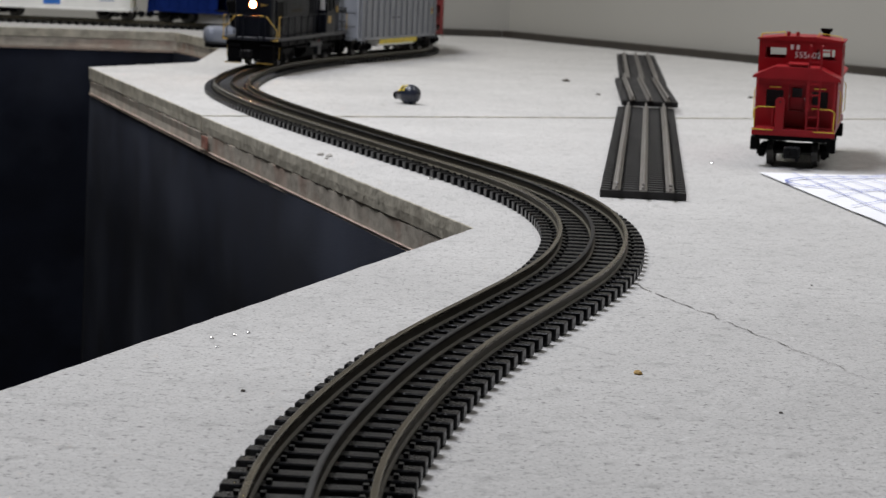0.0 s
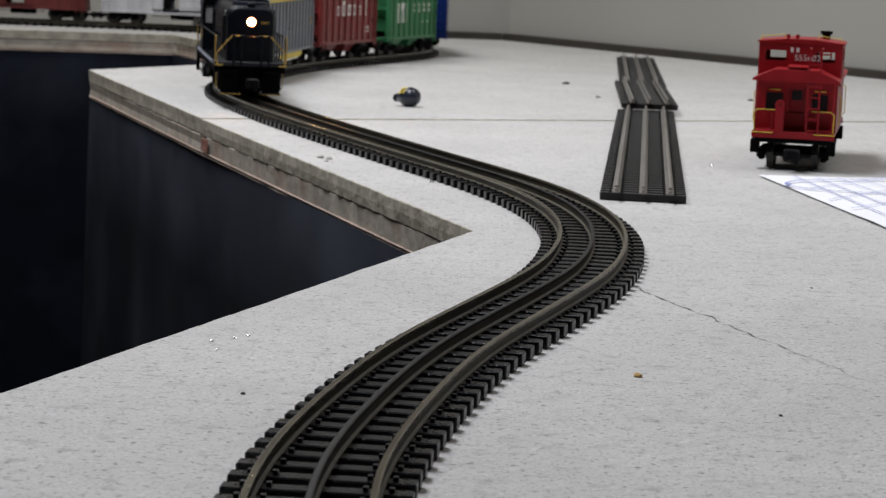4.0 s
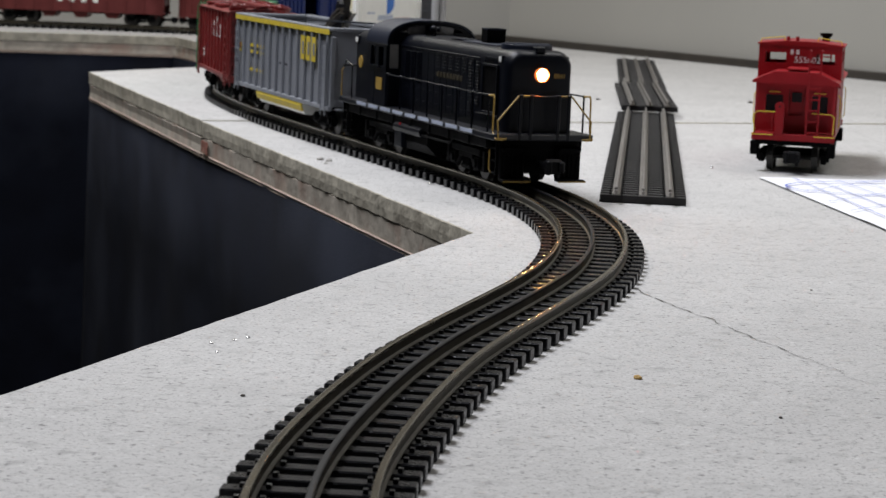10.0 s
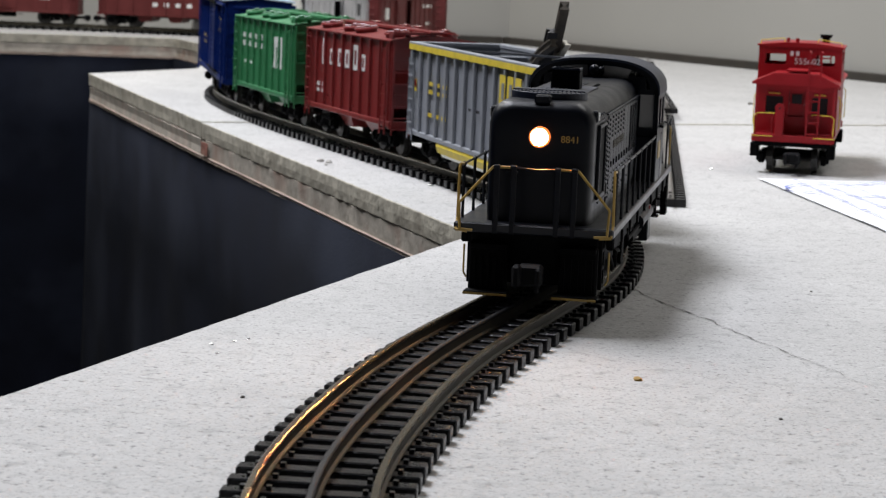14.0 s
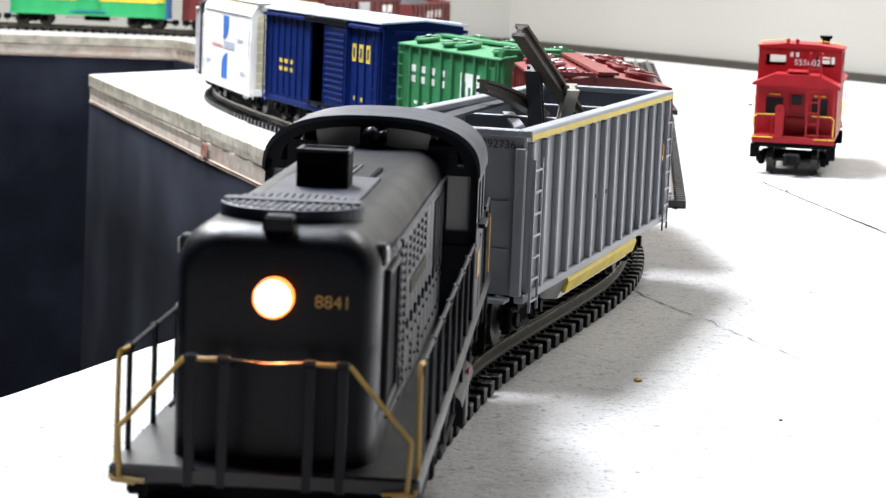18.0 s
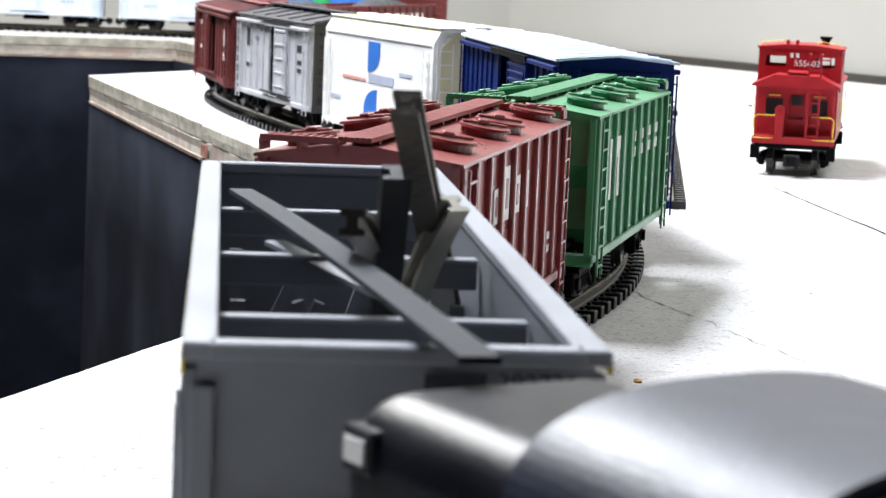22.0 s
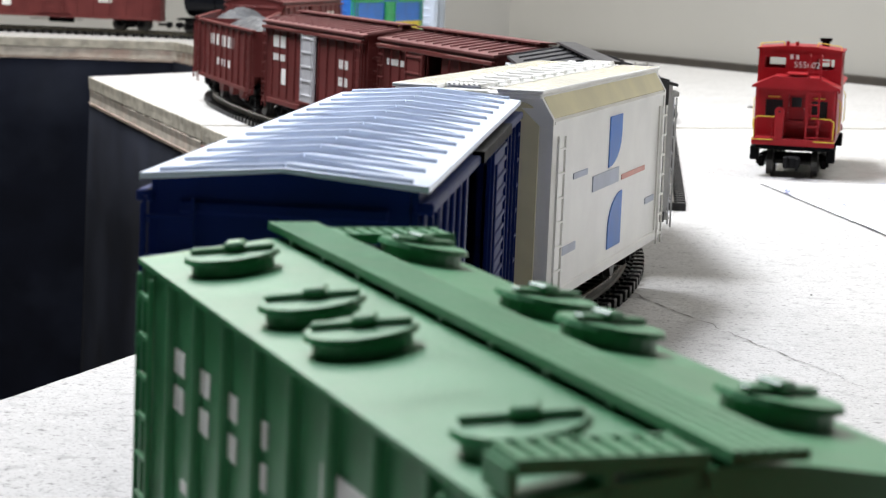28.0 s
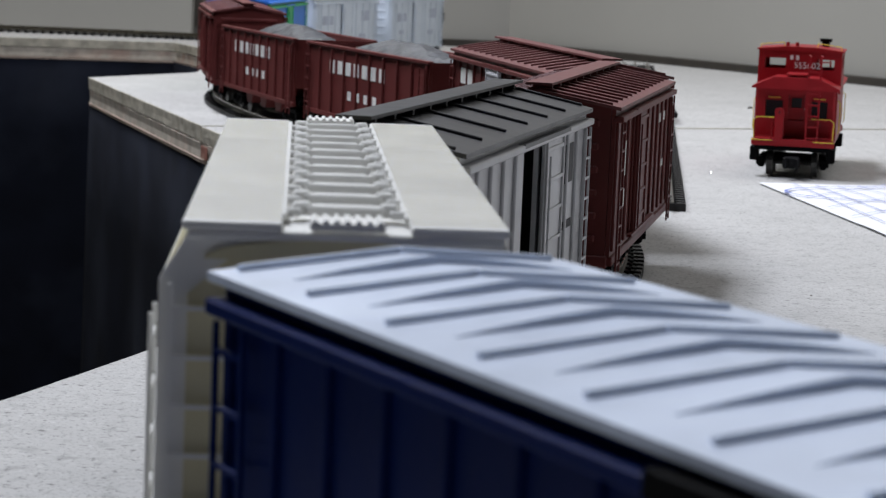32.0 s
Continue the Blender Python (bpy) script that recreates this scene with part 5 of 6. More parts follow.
        low_f = [bm.verts.new((x + 0.0008, u * 0.86, 0.0740 + (v - 0.0740) * 0.80)) for u, v in ring_o]
        low_b = [bm.verts.new((x - 0.0008, u * 0.86, 0.0740 + (v - 0.0740) * 0.80)) for u, v in ring_o]
        for i in range(m - 1):
            bm.faces.new((front[i], front[i + 1], low_f[i + 1], low_f[i]))
            bm.faces.new((back[i], low_b[i], low_b[i + 1], back[i + 1]))
            bm.faces.new((low_f[i], low_f[i + 1], low_b[i + 1], low_b[i]))
        part("cab_end_arch", bm, LOCO_BLACK, car)
        for sd in (-1, 1):
            one_box("window_pane", WINDOW_GREY, car, x - ex * 0.0004, sd * 0.0248, 0.0640, 0.0004, 0.0066, 0.0165, 0, "window pane, opaque grey for the bright background behind it")
            one_box("window_pane", WINDOW_GREY, car, x - ex * 0.0004, sd * 0.0097, 0.0811, 0.0004, 0.0124, 0.0056, 0, "window pane, opaque grey for the bright background behind it", Matrix.Rotation(-sd * radians(9), 4, "X"))
    for sd in (-1, 1):
        y = sd * (cw / 2 - 0.0008)
        bm = bmesh.new()
        for x in (cab_x0 + 0.003, (cab_x0 + cab_x1) / 2, cab_x1 - 0.003):
            box(bm, x, y, 0.0635, 0.0060, 0.0016, 0.0220)
        box(bm, (cab_x0 + cab_x1) / 2, y, 0.0717, cab_x1 - cab_x0, 0.0016, 0.0045)
        box(bm, (cab_x0 + cab_x1) / 2, y, 0.0545, cab_x1 - cab_x0, 0.0016, 0.0050)
        part("cab_side", bm, LOCO_BLACK, car)
        one_box("number_panel", GOLD, car, cab_x1 - 0.013, sd * (cw / 2 + 0.0002), 0.0455, 0.0120, 0.0004, 0.0078, 0, "gold number panel")
        one_box("arm_rest", LOCO_BLACK, car, (cab_x0 + cab_x1) / 2, sd * (cw / 2 + 0.0010), 0.0565, 0.018, 0.0022, 0.0012)
    bm = bmesh.new()
    outer = arch_line(cw / 2 + 0.0006, 0.0720, 0.0158, 40)
    innr = [(u * 0.975, v - 0.0012) for u, v in outer]
    prism(bm, outer + innr[::-1], cab_x0 - 0.0015, cab_x1 + 0.0025)
    roof = part("cab_roof", bm, LOCO_TOP_SHEEN, car, "arched cab roof")
    part("rear_lamp", cyl(bmesh.new(), (cab_x0 - 0.004, 0, 0.0832), (cab_x0 + 0.004, 0, 0.0832), 0.0026, 12), LOCO_TOP_SHEEN, car)
    # headlamp, number, nose fittings
    rim = bmesh.new()
    ring = [[rim.verts.new((x, r * math.cos(k * math.pi / 16), 0.0648 + r * math.sin(k * math.pi / 16))) for k in range(32)] for x, r in ((0.1328, 0.0040), (0.1388, 0.0040), (0.1390, 0.0037), (0.1388, 0.0034), (0.1360, 0.0032))]
    for a, b in zip(ring, ring[1:]):
        for k in range(32):
            rim.faces.new((a[k], a[(k + 1) % 32], b[(k + 1) % 32], b[k]))
    part("headlamp_rim", rim, LAMP_HALO, car, "lamp rim made to glow as the lamp's orange halo", smooth=True)
    bm = bmesh.new()
    bmesh.ops.create_uvsphere(bm, u_segments=24, v_segments=12, radius=0.0033, matrix=Matrix.Translation((0.1364, 0, 0.0648)) @ Matrix.Diagonal((0.42, 1, 1, 1)))
    part("headlamp", bm, HEADLAMP, car, "glowing warm headlamp", smooth=True)
    words("8841", 0.0037, GOLD, car, Matrix.Translation((0.13620, 0.0117, 0.0641)) @ Matrix.Rotation(radians(90), 4, "Z") @ Matrix.Rotation(radians(90), 4, "X"), "number", "gold number")
    one_box("nose_bracket", LOCO_BLACK, car, 0.1316, 0, 0.0790, 0.0060, 0.0062, 0.0034, 0.0006)
    one_box("nose_step", LOCO_BLACK, car, 0.1364, -0.0105, 0.0505, 0.0012, 0.0050, 0.0008)
    # handrails
    zr = deck_z + 0.0212
    yr = 0.0298
    for sd in (-1, 1):
        xs = [0.131 - k * 0.0260 for k in range(9)]
        for x in xs:
            one_rod("stanchion", LOCO_BLACK, car, [(x, sd * yr, deck_z - 0.0036), (x, sd * yr, zr)], 0.00062)
            bm = bmesh.new()
            bmesh.ops.create_icosphere(bm, subdivisions=1, radius=0.0010, matrix=Matrix.Translation((x, sd * yr, zr)))
            part("rail_knob", bm, LOCO_BLACK, car)
        one_rod("handrail", LOCO_BLACK, car, [(0.1315, sd * yr, zr), (xs[-1], sd * yr, zr)], 0.0005)
        one_rod("corner_rail", GOLD, car, [(0.1450, sd * 0.0255, deck_z - 0.0034), (0.1450, sd * 0.0300, deck_z - 0.0030), (0.1405, sd * 0.0302, deck_z + 0.0010), (0.1405, sd * 0.0300, zr - 0.0010), (0.1395, sd * yr, zr + 0.0006), (0.1320, sd * yr, zr)], 0.00055, "gold corner handrail")
        one_rod("front_rail", GOLD, car, [(0.1452, sd * 0.0235, deck_z - 0.0030), (0.1452, sd * 0.0285, deck_z - 0.0026), (0.1446, sd * 0.0290, deck_z + 0.0075), (0.1442, sd * 0.0165, zr + 0.0006), (0.1442, sd * 0.0085, zr + 0.0008)], 0.00052, "gold front handrail")
        for fy in (0.0150, 0.0085):
            one_box("stanchion", LOCO_BLACK, car, 0.1441, sd * fy, (deck_z - 0.003 + zr) / 2, 0.0010, 0.0022, zr - deck_z + 0.0050, 0.0003)
            one_box("rail_knob", LOCO_BLACK, car, 0.1442, sd * fy, zr + 0.0008, 0.0018, 0.0026, 0.0016, 0.0004)
        one_rod("rear_rail", GOLD, car, [(-0.1485, sd * yr, deck_z - 0.001), (-0.1485, sd * yr, zr - 0.003), (-0.1440, sd * yr, zr - 0.001)], 0.00045, "gold rear handrail")
        one_rod("rear_rail", LOCO_BLACK, car, [(-0.1440, sd * yr, zr - 0.001), (-0.1400, sd * yr, zr + 0.004), (-0.1260, sd * yr, zr + 0.001), (-0.1260, sd * yr, deck_z)], 0.00045)
        one_rod("rear_rail", LOCO_BLACK, car, [(-0.1490, sd * 0.0290, zr), (-0.1490, sd * 0.0100, zr)], 0.0007)
        # steps
        for ex in (-1, 1):
            st = bmesh.new()
            off = 0.0045 if ex > 0 else 0.0
            ys = sd * (0.0248 if ex > 0 else 0.0290)
            box(st, ex * 0.1330 - off, ys, 0.0180, 0.0012, 0.0030, 0.0220)
            box(st, ex * 0.1410 - off, ys, 0.0180, 0.0012, 0.0030, 0.0220)
            for z in (0.0080, 0.0150, 0.0220):
                box(st, ex * 0.1370 - off, ys - sd * 0.0010, z, 0.0085, 0.0050, 0.0010)
            part("steps", st, UNDER_BLACK, car)
    one_rod("front_chain", LOCO_BLACK, car, [(0.1442, -0.0085, zr + 0.0008), (0.1442, 0.0, zr + 0.0002), (0.1442, 0.0085, zr + 0.0008)], 0.0004)
    # pilots with footboards, fuel tank, side gear
    for ex in (-1, 1):
        off = 0.0045 if ex > 0 else 0.0
        one_box("pilot_beam", UNDER_BLACK, car, ex * 0.1405 - off, 0, 0.0178, 0.0040, 0.0500, 0.0200, 0.0008)
        for sd in (-1, 1):
            pl = one_box("pilot_plate", UNDER_BLACK, car, ex * 0.1440 - off, sd * 0.0175, 0.0140, 0.0040, 0.0150, 0.0190, 0.0008)
            one_box("pilot_lip", UNDER_BLACK, pl, ex * 0.1465 - off, sd * 0.0175, 0.0222, 0.0030, 0.0140, 0.0024, 0.0005)
            for k in range(5):
                one_box("pilot_rib", UNDER_BLACK, pl, ex * 0.1464 - off, sd * (0.0119 + k * 0.0027), 0.0125, 0.0008, 0.0012, 0.0130)
            one_box("footboard", UNDER_BLACK, car, ex * 0.1490 - off, sd * 0.0172, 0.0046, 0.0070, 0.0170, 0.0012, 0.0003)
            one_box("footboard_edge", GOLD, car, ex * 0.1527 - off, sd * 0.0172, 0.0042, 0.0005, 0.0170, 0.0008, 0, "gold footboard edge")
        part("coupler", COUPLER, COUPLER_METAL, car, "dark metal knuckle coupler", pose(ex * 0.147 - off, 0, 0.0034 if ex > 0 else 0.0, 0, 0, 0 if ex > 0 else 180))
    tank = bmesh.new()
    prism(tank, [(-0.0275, 0.0225), (-0.0285, 0.0130), (-0.0220, 0.0065), (0.0220, 0.0065), (0.0285, 0.0130), (0.0275, 0.0225)], -0.034, 0.026)
    part("fuel_tank", tank, UNDER_BLACK, car)
    for sd in (-1, 1):
        part("air_tank", cyl(bmesh.new(), (-0.030, sd * 0.0290, 0.0205), (0.020, sd * 0.0290, 0.0205), 0.0032, 12), LOCO_BLACK, car)
        one_box("battery_box", LOCO_BLACK, car, -0.022, sd * 0.0292, 0.0140, 0.014, 0.004, 0.012, 0.0005)
        one_box("red_flag_mark", CABOOSE_RED, car, -0.018, sd * 0.0314, 0.0225, 0.003, 0.0005, 0.003)
    for sd in (-1, 1):
        for k in range(7):
            one_box("frame_bracket", UNDER_BLACK, car, -0.105 + k * 0.0345, sd * 0.0292, deck_z - 0.0068, 0.0040, 0.0034, 0.0060, 0.0006)
        one_rod("air_pipe", UNDER_BLACK, car, [(-0.060, sd * 0.0300, 0.0190), (0.070, sd * 0.0300, 0.0190), (0.078, sd * 0.0300, 0.0240)], 0.0007)
        one_rod("step_grab", GOLD, car, [(0.1320, sd * 0.0272, 0.0080), (0.1320, sd * 0.0284, 0.0100), (0.1320, sd * 0.0284, 0.0210)], 0.0004)
    add_trucks(car, 0.080, 0.042, LOCO_TRUCK, "black locomotive truck")
    return car, 0.080

# ---- the train: head of each car measured back from the headlamp ----
START, SPEED = -0.142, 0.10907
# the train loses a little way towards the end: seconds, metres behind an even run
LAG = [(0, 0.003), (13, 0.003), (15, 0.005), (17, 0.012), (18, 0.014), (19, 0.014), (20, 0.016), (21, 0.0175), (22, 0.0225), (23, 0.0295), (24, 0.032), (25.5, 0.036), (28, 0.060), (29, 0.0635), (30, 0.0655), (31, 0.0745), (32, 0.083)]


def run(t):
    k = [sum(w * np.interp(t + d, [a for a, _ in LAG], [b for _, b in LAG]) for d, w in ((-0.6, 0.25), (0, 0.5), (0.6, 0.25)))]
    return START + SPEED * t - k[0]



def join_train(made, head, tail, extras=()):
    car, half = made
    MOVES.append((car, (head + tail) / 2, half))
    for ob in extras:
        MOVES.append((ob, (head + tail) / 2, half))


join_train(locomotive(), 0.029, -0.271)
join_train(coal_gondola(), -0.294, -0.570, scrap_load())
RED_SPOTS = [(0.052, 0.0560, 0.0080, 0.0150), (0.038, 0.0530, 0.0060, 0.0090), (0.022, 0.0535, 0.0080, 0.0100), (0.009, 0.0535, 0.0080, 0.0100), (-0.006, 0.0555, 0.0080, 0.0140), (-0.020, 0.0530, 0.0060, 0.0090), (0.062, 0.0370, 0.0060, 0.0020), (0.052, 0.0370, 0.0060, 0.0020), (0.062, 0.0325, 0.0060, 0.0020), (0.052, 0.0325, 0.0060, 0.0020)]
RED_SPOTS = [(-x * 1.25 + 0.010, z + (0.0045 if h > 0.008 else 0), w * 1.15, h * (1.22 if h > 0.008 else 1.3)) for x, z, w, h in RED_SPOTS]
join_train(covered_hopper(OXIDE_RED, "oxide-red covered hopper car with white block lettering", RED_SPOTS, "white lettering"), -0.601, -0.792)
GREEN_SPOTS = [(-0.066 + k * 0.0190, z, 0.0085, 0.0042) for k in range(4) for z in (0.0610, 0.0545)] + [(-0.060, 0.0400, 0.0060, 0.0020), (-0.041, 0.0400, 0.0060, 0.0020), (0.031, 0.0520, 0.0140, 0.0240), (0.050, 0.0520, 0.0140, 0.0240), (0.0405, 0.0600, 0.0060, 0.0080)]
join_train(covered_hopper(GREEN_PAINT, "green covered hopper car with white emblem", GREEN_SPOTS, "white lettering"), -0.825, -1.016)
BLUE_SPOTS = [(0.084 + k * 0.0155, 0.0640, 0.0085, 0.0120) for k in range(3)] + [(0.088, 0.0330, 0.0060, 0.0026), (0.104, 0.0330, 0.0060, 0.0026)] + [(-0.100 + k * 0.014, z, 0.0090, 0.0030) for k in range(3) for z in (0.0480, 0.0420)]
join_train(boxcar(0.292, BLUE_PAINT, ROOF_SILVER, BLUE_PAINT, "blue ribbed boxcar with silver roof and open door", 0.0862, 0.0892, 0.0578, 0.050, None, 0.048, 18, YELLOW, BLUE_SPOTS, "diagonal", 0.107, "", 0.0225, True, 13, UNDER_BLACK, 0.0030, BLUE_PAINT), -1.049, -1.341)
join_train(insulated_car(), -1.371, -1.599)
SILVER_SPOTS = [(-0.075, 0.0620, 0.0160, 0.0140), (-0.050, 0.0620, 0.0100, 0.0040), (0.080, 0.0600, 0.0200, 0.0050), (0.080, 0.0500, 0.0160, 0.0030), (0.080, 0.0440, 0.0160, 0.0030), (-0.075, 0.0400, 0.0180, 0.0030)]
join_train(boxcar(0.222, SILVER_PAINT, ROOF_BLACK, ROOF_BLACK, "silver-grey boxcar with black roof and open door", 0.0790, 0.0860, 0.0625, 0.026, SILVER_PAINT, 0.030, 12, LETTER_DARK, SILVER_SPOTS, "walk", None, "", 0.037), -1.629, -1.851)
BR_A = [(-0.075, 0.0640, 0.0360, 0.0040), (0.078, 0.0560, 0.0180, 0.0140), (0.076, 0.0400, 0.0160, 0.0070), (-0.078, 0.0420, 0.0220, 0.0030)]
join_train(boxcar(0.215, BROWN_PAINT, BROWN_ROOF, BROWN_PAINT, "brown-red boxcar with open door and white lettering", 0.0780, 0.0840, 0.0625, 0.028, None, -0.030, 12, LETTER_WHITE, BR_A, "walk"), -1.880, -2.095)
BR_B = [(-0.085, 0.0640, 0.0340, 0.0090), (-0.085, 0.0520, 0.0340, 0.0050), (-0.070, 0.0380, 0.0140, 0.0120), (0.080, 0.0560, 0.0220, 0.0060), (0.080, 0.0440, 0.0220, 0.0060)]
join_train(boxcar(0.255, BROWN_PAINT, BROWN_ROOF, BROWN_PAINT, "brown-red boxcar with silver-grey sliding door", 0.0780, 0.0840, 0.0625, 0.0, SILVER_PAINT, 0.0, 13, LETTER_WHITE, BR_B, "walk", None, "silver-grey sliding door"), -2.125, -2.380)
HOP_L = [(-0.070 + k * 0.0180, 0.0540, 0.0110, 0.0090) for k in range(7)] + [(-0.030 + k * 0.0180, 0.0360, 0.0080, 0.0060) for k in range(4)]
join_train(loaded_hopper(0.262, "maroon open hopper car heaped with grey coal", HOP_L), -2.410, -2.672)
join_train(loaded_hopper(0.244, "maroon open hopper car with coal and white lettering", HOP_L), -2.702, -2.946)
join_train(boxcar(0.256, BROWN_PAINT, BROWN_ROOF, BROWN_PAINT, "plain maroon boxcar far back in the train", 0.0780, 0.0840, 0.0625, 0.0, None, 0.0, 12, LETTER_WHITE, BR_A, "walk"), -2.980, -3.236)
striped = boxcar(0.240, material("bright_green_paint", (0.03, 0.36, 0.12), 0.45, 0, 0.1, 60), LOGO_BLUE, LOGO_BLUE, "green, yellow and blue striped boxcar", 0.0800, 0.0860, 0.0625, 0.0, None, 0.0, 2, LETTER_WHITE, [], "walk")
for sd in (-1, 1):
    one_box("stripe", YELLOW, striped[0], 0, sd * 0.0308, 0.0450, 0.236, 0.0008, 0.0120, 0, "yellow side stripe")
    one_box("stripe", LOGO_BLUE, striped[0], 0, sd * 0.0308, 0.0640, 0.236, 0.0008, 0.0260, 0, "blue side stripe")
join_train(striped, -3.270, -3.510)
PALE_SPOTS = [(-0.070, 0.0600, 0.030, 0.012), (0.060, 0.0560, 0.036, 0.010), (0.060, 0.0380, 0.020, 0.005), (-0.060, 0.0360, 0.022, 0.006)]
PALE_CAR = material("pale_blue_white_paint", (0.62, 0.68, 0.76), 0.45, 0, 0.06, 50)
for head in (-3.544, -3.800):
    join_train(boxcar(0.222, PALE_CAR, WHITE_PAINT, PALE_CAR, "pale blue-white boxcar with faint blue lettering", 0.0800, 0.0860, 0.0625, 0.0, None, 0.0, 10, PALE_BLUE_EDGE, PALE_SPOTS, "walk"), head, head - 0.222)
join_train(tank_car(0.235), -4.056, -4.291)
join_train(boxcar(0.330, BROWN_PAINT, BROWN_ROOF, BROWN_PAINT, "maroon boxcar at the tail of the train", 0.0780, 0.0840, 0.0625, 0.0, None, 0.0, 14, LETTER_WHITE, BR_B, "walk"), -4.325, -4.655)

# ---- caboose standing on the board ----
def caboose():
    car = thing("caboose", "bright red toy caboose with cupola and yellow handrails", "caboose", "", Matrix.Translation((0.2570, 1.632, 0.0)) @ Matrix.Rotation(math.atan2(-0.98, -0.2), 4, "Z") @ Matrix.Diagonal((0.965, 1.0, 0.968, 1.0)))
    L = 0.190
    X = L / 2
    z0, ze = 0.0250, 0.0640
    W = 0.0560
    one_box("floor_frame", UNDER_BLACK, car, 0, 0, 0.0225, L, 0.052, 0.0050, 0.0006)
    bx = X - 0.028
    for sd in (-1, 1):
        one_box("side_wall", CABOOSE_RED, car, 0, sd * (W / 2 - 0.001), (z0 + ze) / 2, 2 * bx, 0.002, ze - z0)
    for ex in (-1, 1):
        bm = bmesh.new()
        x = ex * bx
        for y0, y1, a, b in ((-W / 2, -0.0215, z0, ze), (-0.0095, -0.0055, z0, ze), (0.0055, 0.0105, z0, ze), (0.0215, W / 2, z0, ze), (-0.0215, -0.0095, z0, 0.0420), (0.0105, 0.0215, z0, 0.0420), (-0.0215, -0.0095, 0.0545, ze), (0.0105, 0.0215, 0.0545, ze), (-0.0055, 0.0055, 0.0590, ze), (-0.0055, 0.0055, z0, 0.0400)):
            one_box("end_panel", CABOOSE_RED, car, x, (y0 + y1) / 2, (a + b) / 2, 0.0016, y1 - y0, b - a)
        one_box("door", CABOOSE_RED, car, x - ex * 0.001, 0, 0.0500, 0.0008, 0.0105, 0.0180)
        for yy in (-0.0155, 0.0160):
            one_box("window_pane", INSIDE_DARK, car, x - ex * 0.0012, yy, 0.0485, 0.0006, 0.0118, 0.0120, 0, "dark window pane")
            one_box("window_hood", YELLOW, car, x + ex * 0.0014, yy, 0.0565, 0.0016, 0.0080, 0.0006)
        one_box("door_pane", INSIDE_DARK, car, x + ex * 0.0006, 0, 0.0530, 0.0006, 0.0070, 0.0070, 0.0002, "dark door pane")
        # platform, railings, brake stand, ladder
        one_box("platform", CABOOSE_RED, car, ex * (X - 0.014), 0, 0.0262, 0.028, 0.0560, 0.0024, 0.0004)
        one_box("end_beam", CABOOSE_RED, car, ex * X, 0, 0.0258, 0.0022, 0.0570, 0.0050, 0.0004)
        for yy in (-0.0205, 0.0212):
            one_box("railing_bar", CABOOSE_RED, car, ex * (X - 0.0006), yy, 0.0428, 0.0008, 0.0125, 0.0010)
            one_box("railing_bar", CABOOSE_RED, car, ex * (X - 0.0006), yy, 0.0300, 0.0008, 0.0125, 0.0008)
            one_box("railing_post", CABOOSE_RED, car, ex * (X - 0.0006), yy + 0.0055, 0.0355, 0.0009, 0.0009, 0.0150)
        for sd in (-1, 1):
            one_rod("handrail", YELLOW, car, [(ex * X, sd * 0.0270, 0.0275), (ex * X, sd * 0.0275, 0.0415), (ex * X, sd * 0.0250, 0.0435), (ex * X, sd * 0.0120, 0.0437)], 0.00034, "yellow handrail")
            one_rod("side_grab", YELLOW, car, [(ex * (bx - 0.003), sd * 0.0290, 0.032), (ex * (bx - 0.003), sd * 0.0300, 0.034), (ex * (bx - 0.003), sd * 0.0300, 0.054), (ex * (bx - 0.003), sd * 0.0285, 0.056)], 0.00034, "yellow grab iron")
            one_rod("step_edge", YELLOW, car, [(ex * (X + 0.0015), sd * 0.0140, 0.0272), (ex * (X + 0.0015), sd * 0.0285, 0.0272)], 0.00034, "yellow platform edge")
            one_box("step", UNDER_BLACK, car, ex * (X - 0.010), sd * 0.0262, 0.0170, 0.014, 0.0060, 0.0100, 0.0006)
            one_rod("corner_post", CABOOSE_RED, car, [(ex * (X - 0.001), sd * 0.0265, 0.0270), (ex * (X - 0.001), sd * 0.0265, 0.0640)], 0.0008)
        bm = bmesh.new()
        box(bm, ex * X, -0.0100, 0.0370, 0.0030, 0.0062, 0.0200, 0.0006)
        cyl(bm, (ex * X - 0.0016, -0.0100, 0.0475), (ex * X + 0.0016, -0.0100, 0.0475), 0.0034, 14)
        part("brake_stand", bm, CABOOSE_RED, car)
        part("brake_hub", cyl(bmesh.new(), (ex * X + 0.0016, -0.0100, 0.0475), (ex * X + 0.0022, -0.0100, 0.0475), 0.0007, 8), INSIDE_DARK, car)
        bm = bmesh.new()
        for yy in (0.0085, 0.0165):
            box(bm, ex * (X + 0.0008), yy, 0.0560, 0.0010, 0.0012, 0.0640)
            box(bm, ex * (X - 0.006), yy, 0.0880, 0.0140, 0.0012, 0.0012)
        for k in range(7):
            box(bm, ex * (X + 0.0008), 0.0125, 0.0300 + k * 0.0078, 0.0010, 0.0085, 0.0011)
        part("ladder", bm, CABOOSE_RED, car)
    roof = bmesh.new()
    prism(roof, [(-0.0300, 0.0640), (0.0300, 0.0640), (0.0300, 0.0655), (0.0150, 0.0725), (-0.0150, 0.0725), (-0.0300, 0.0655)], -X - 0.0008, X + 0.0008)
    part("roof", roof, CABOOSE_RED, car)
    one_box("roof_walk", CABOOSE_RED, car, X - 0.030, 0, 0.0742, 0.052, 0.0140, 0.0010)
    # cupola
    cx0, cx1, cwid, cz = -0.006, 0.052, 0.0585, 0.0900
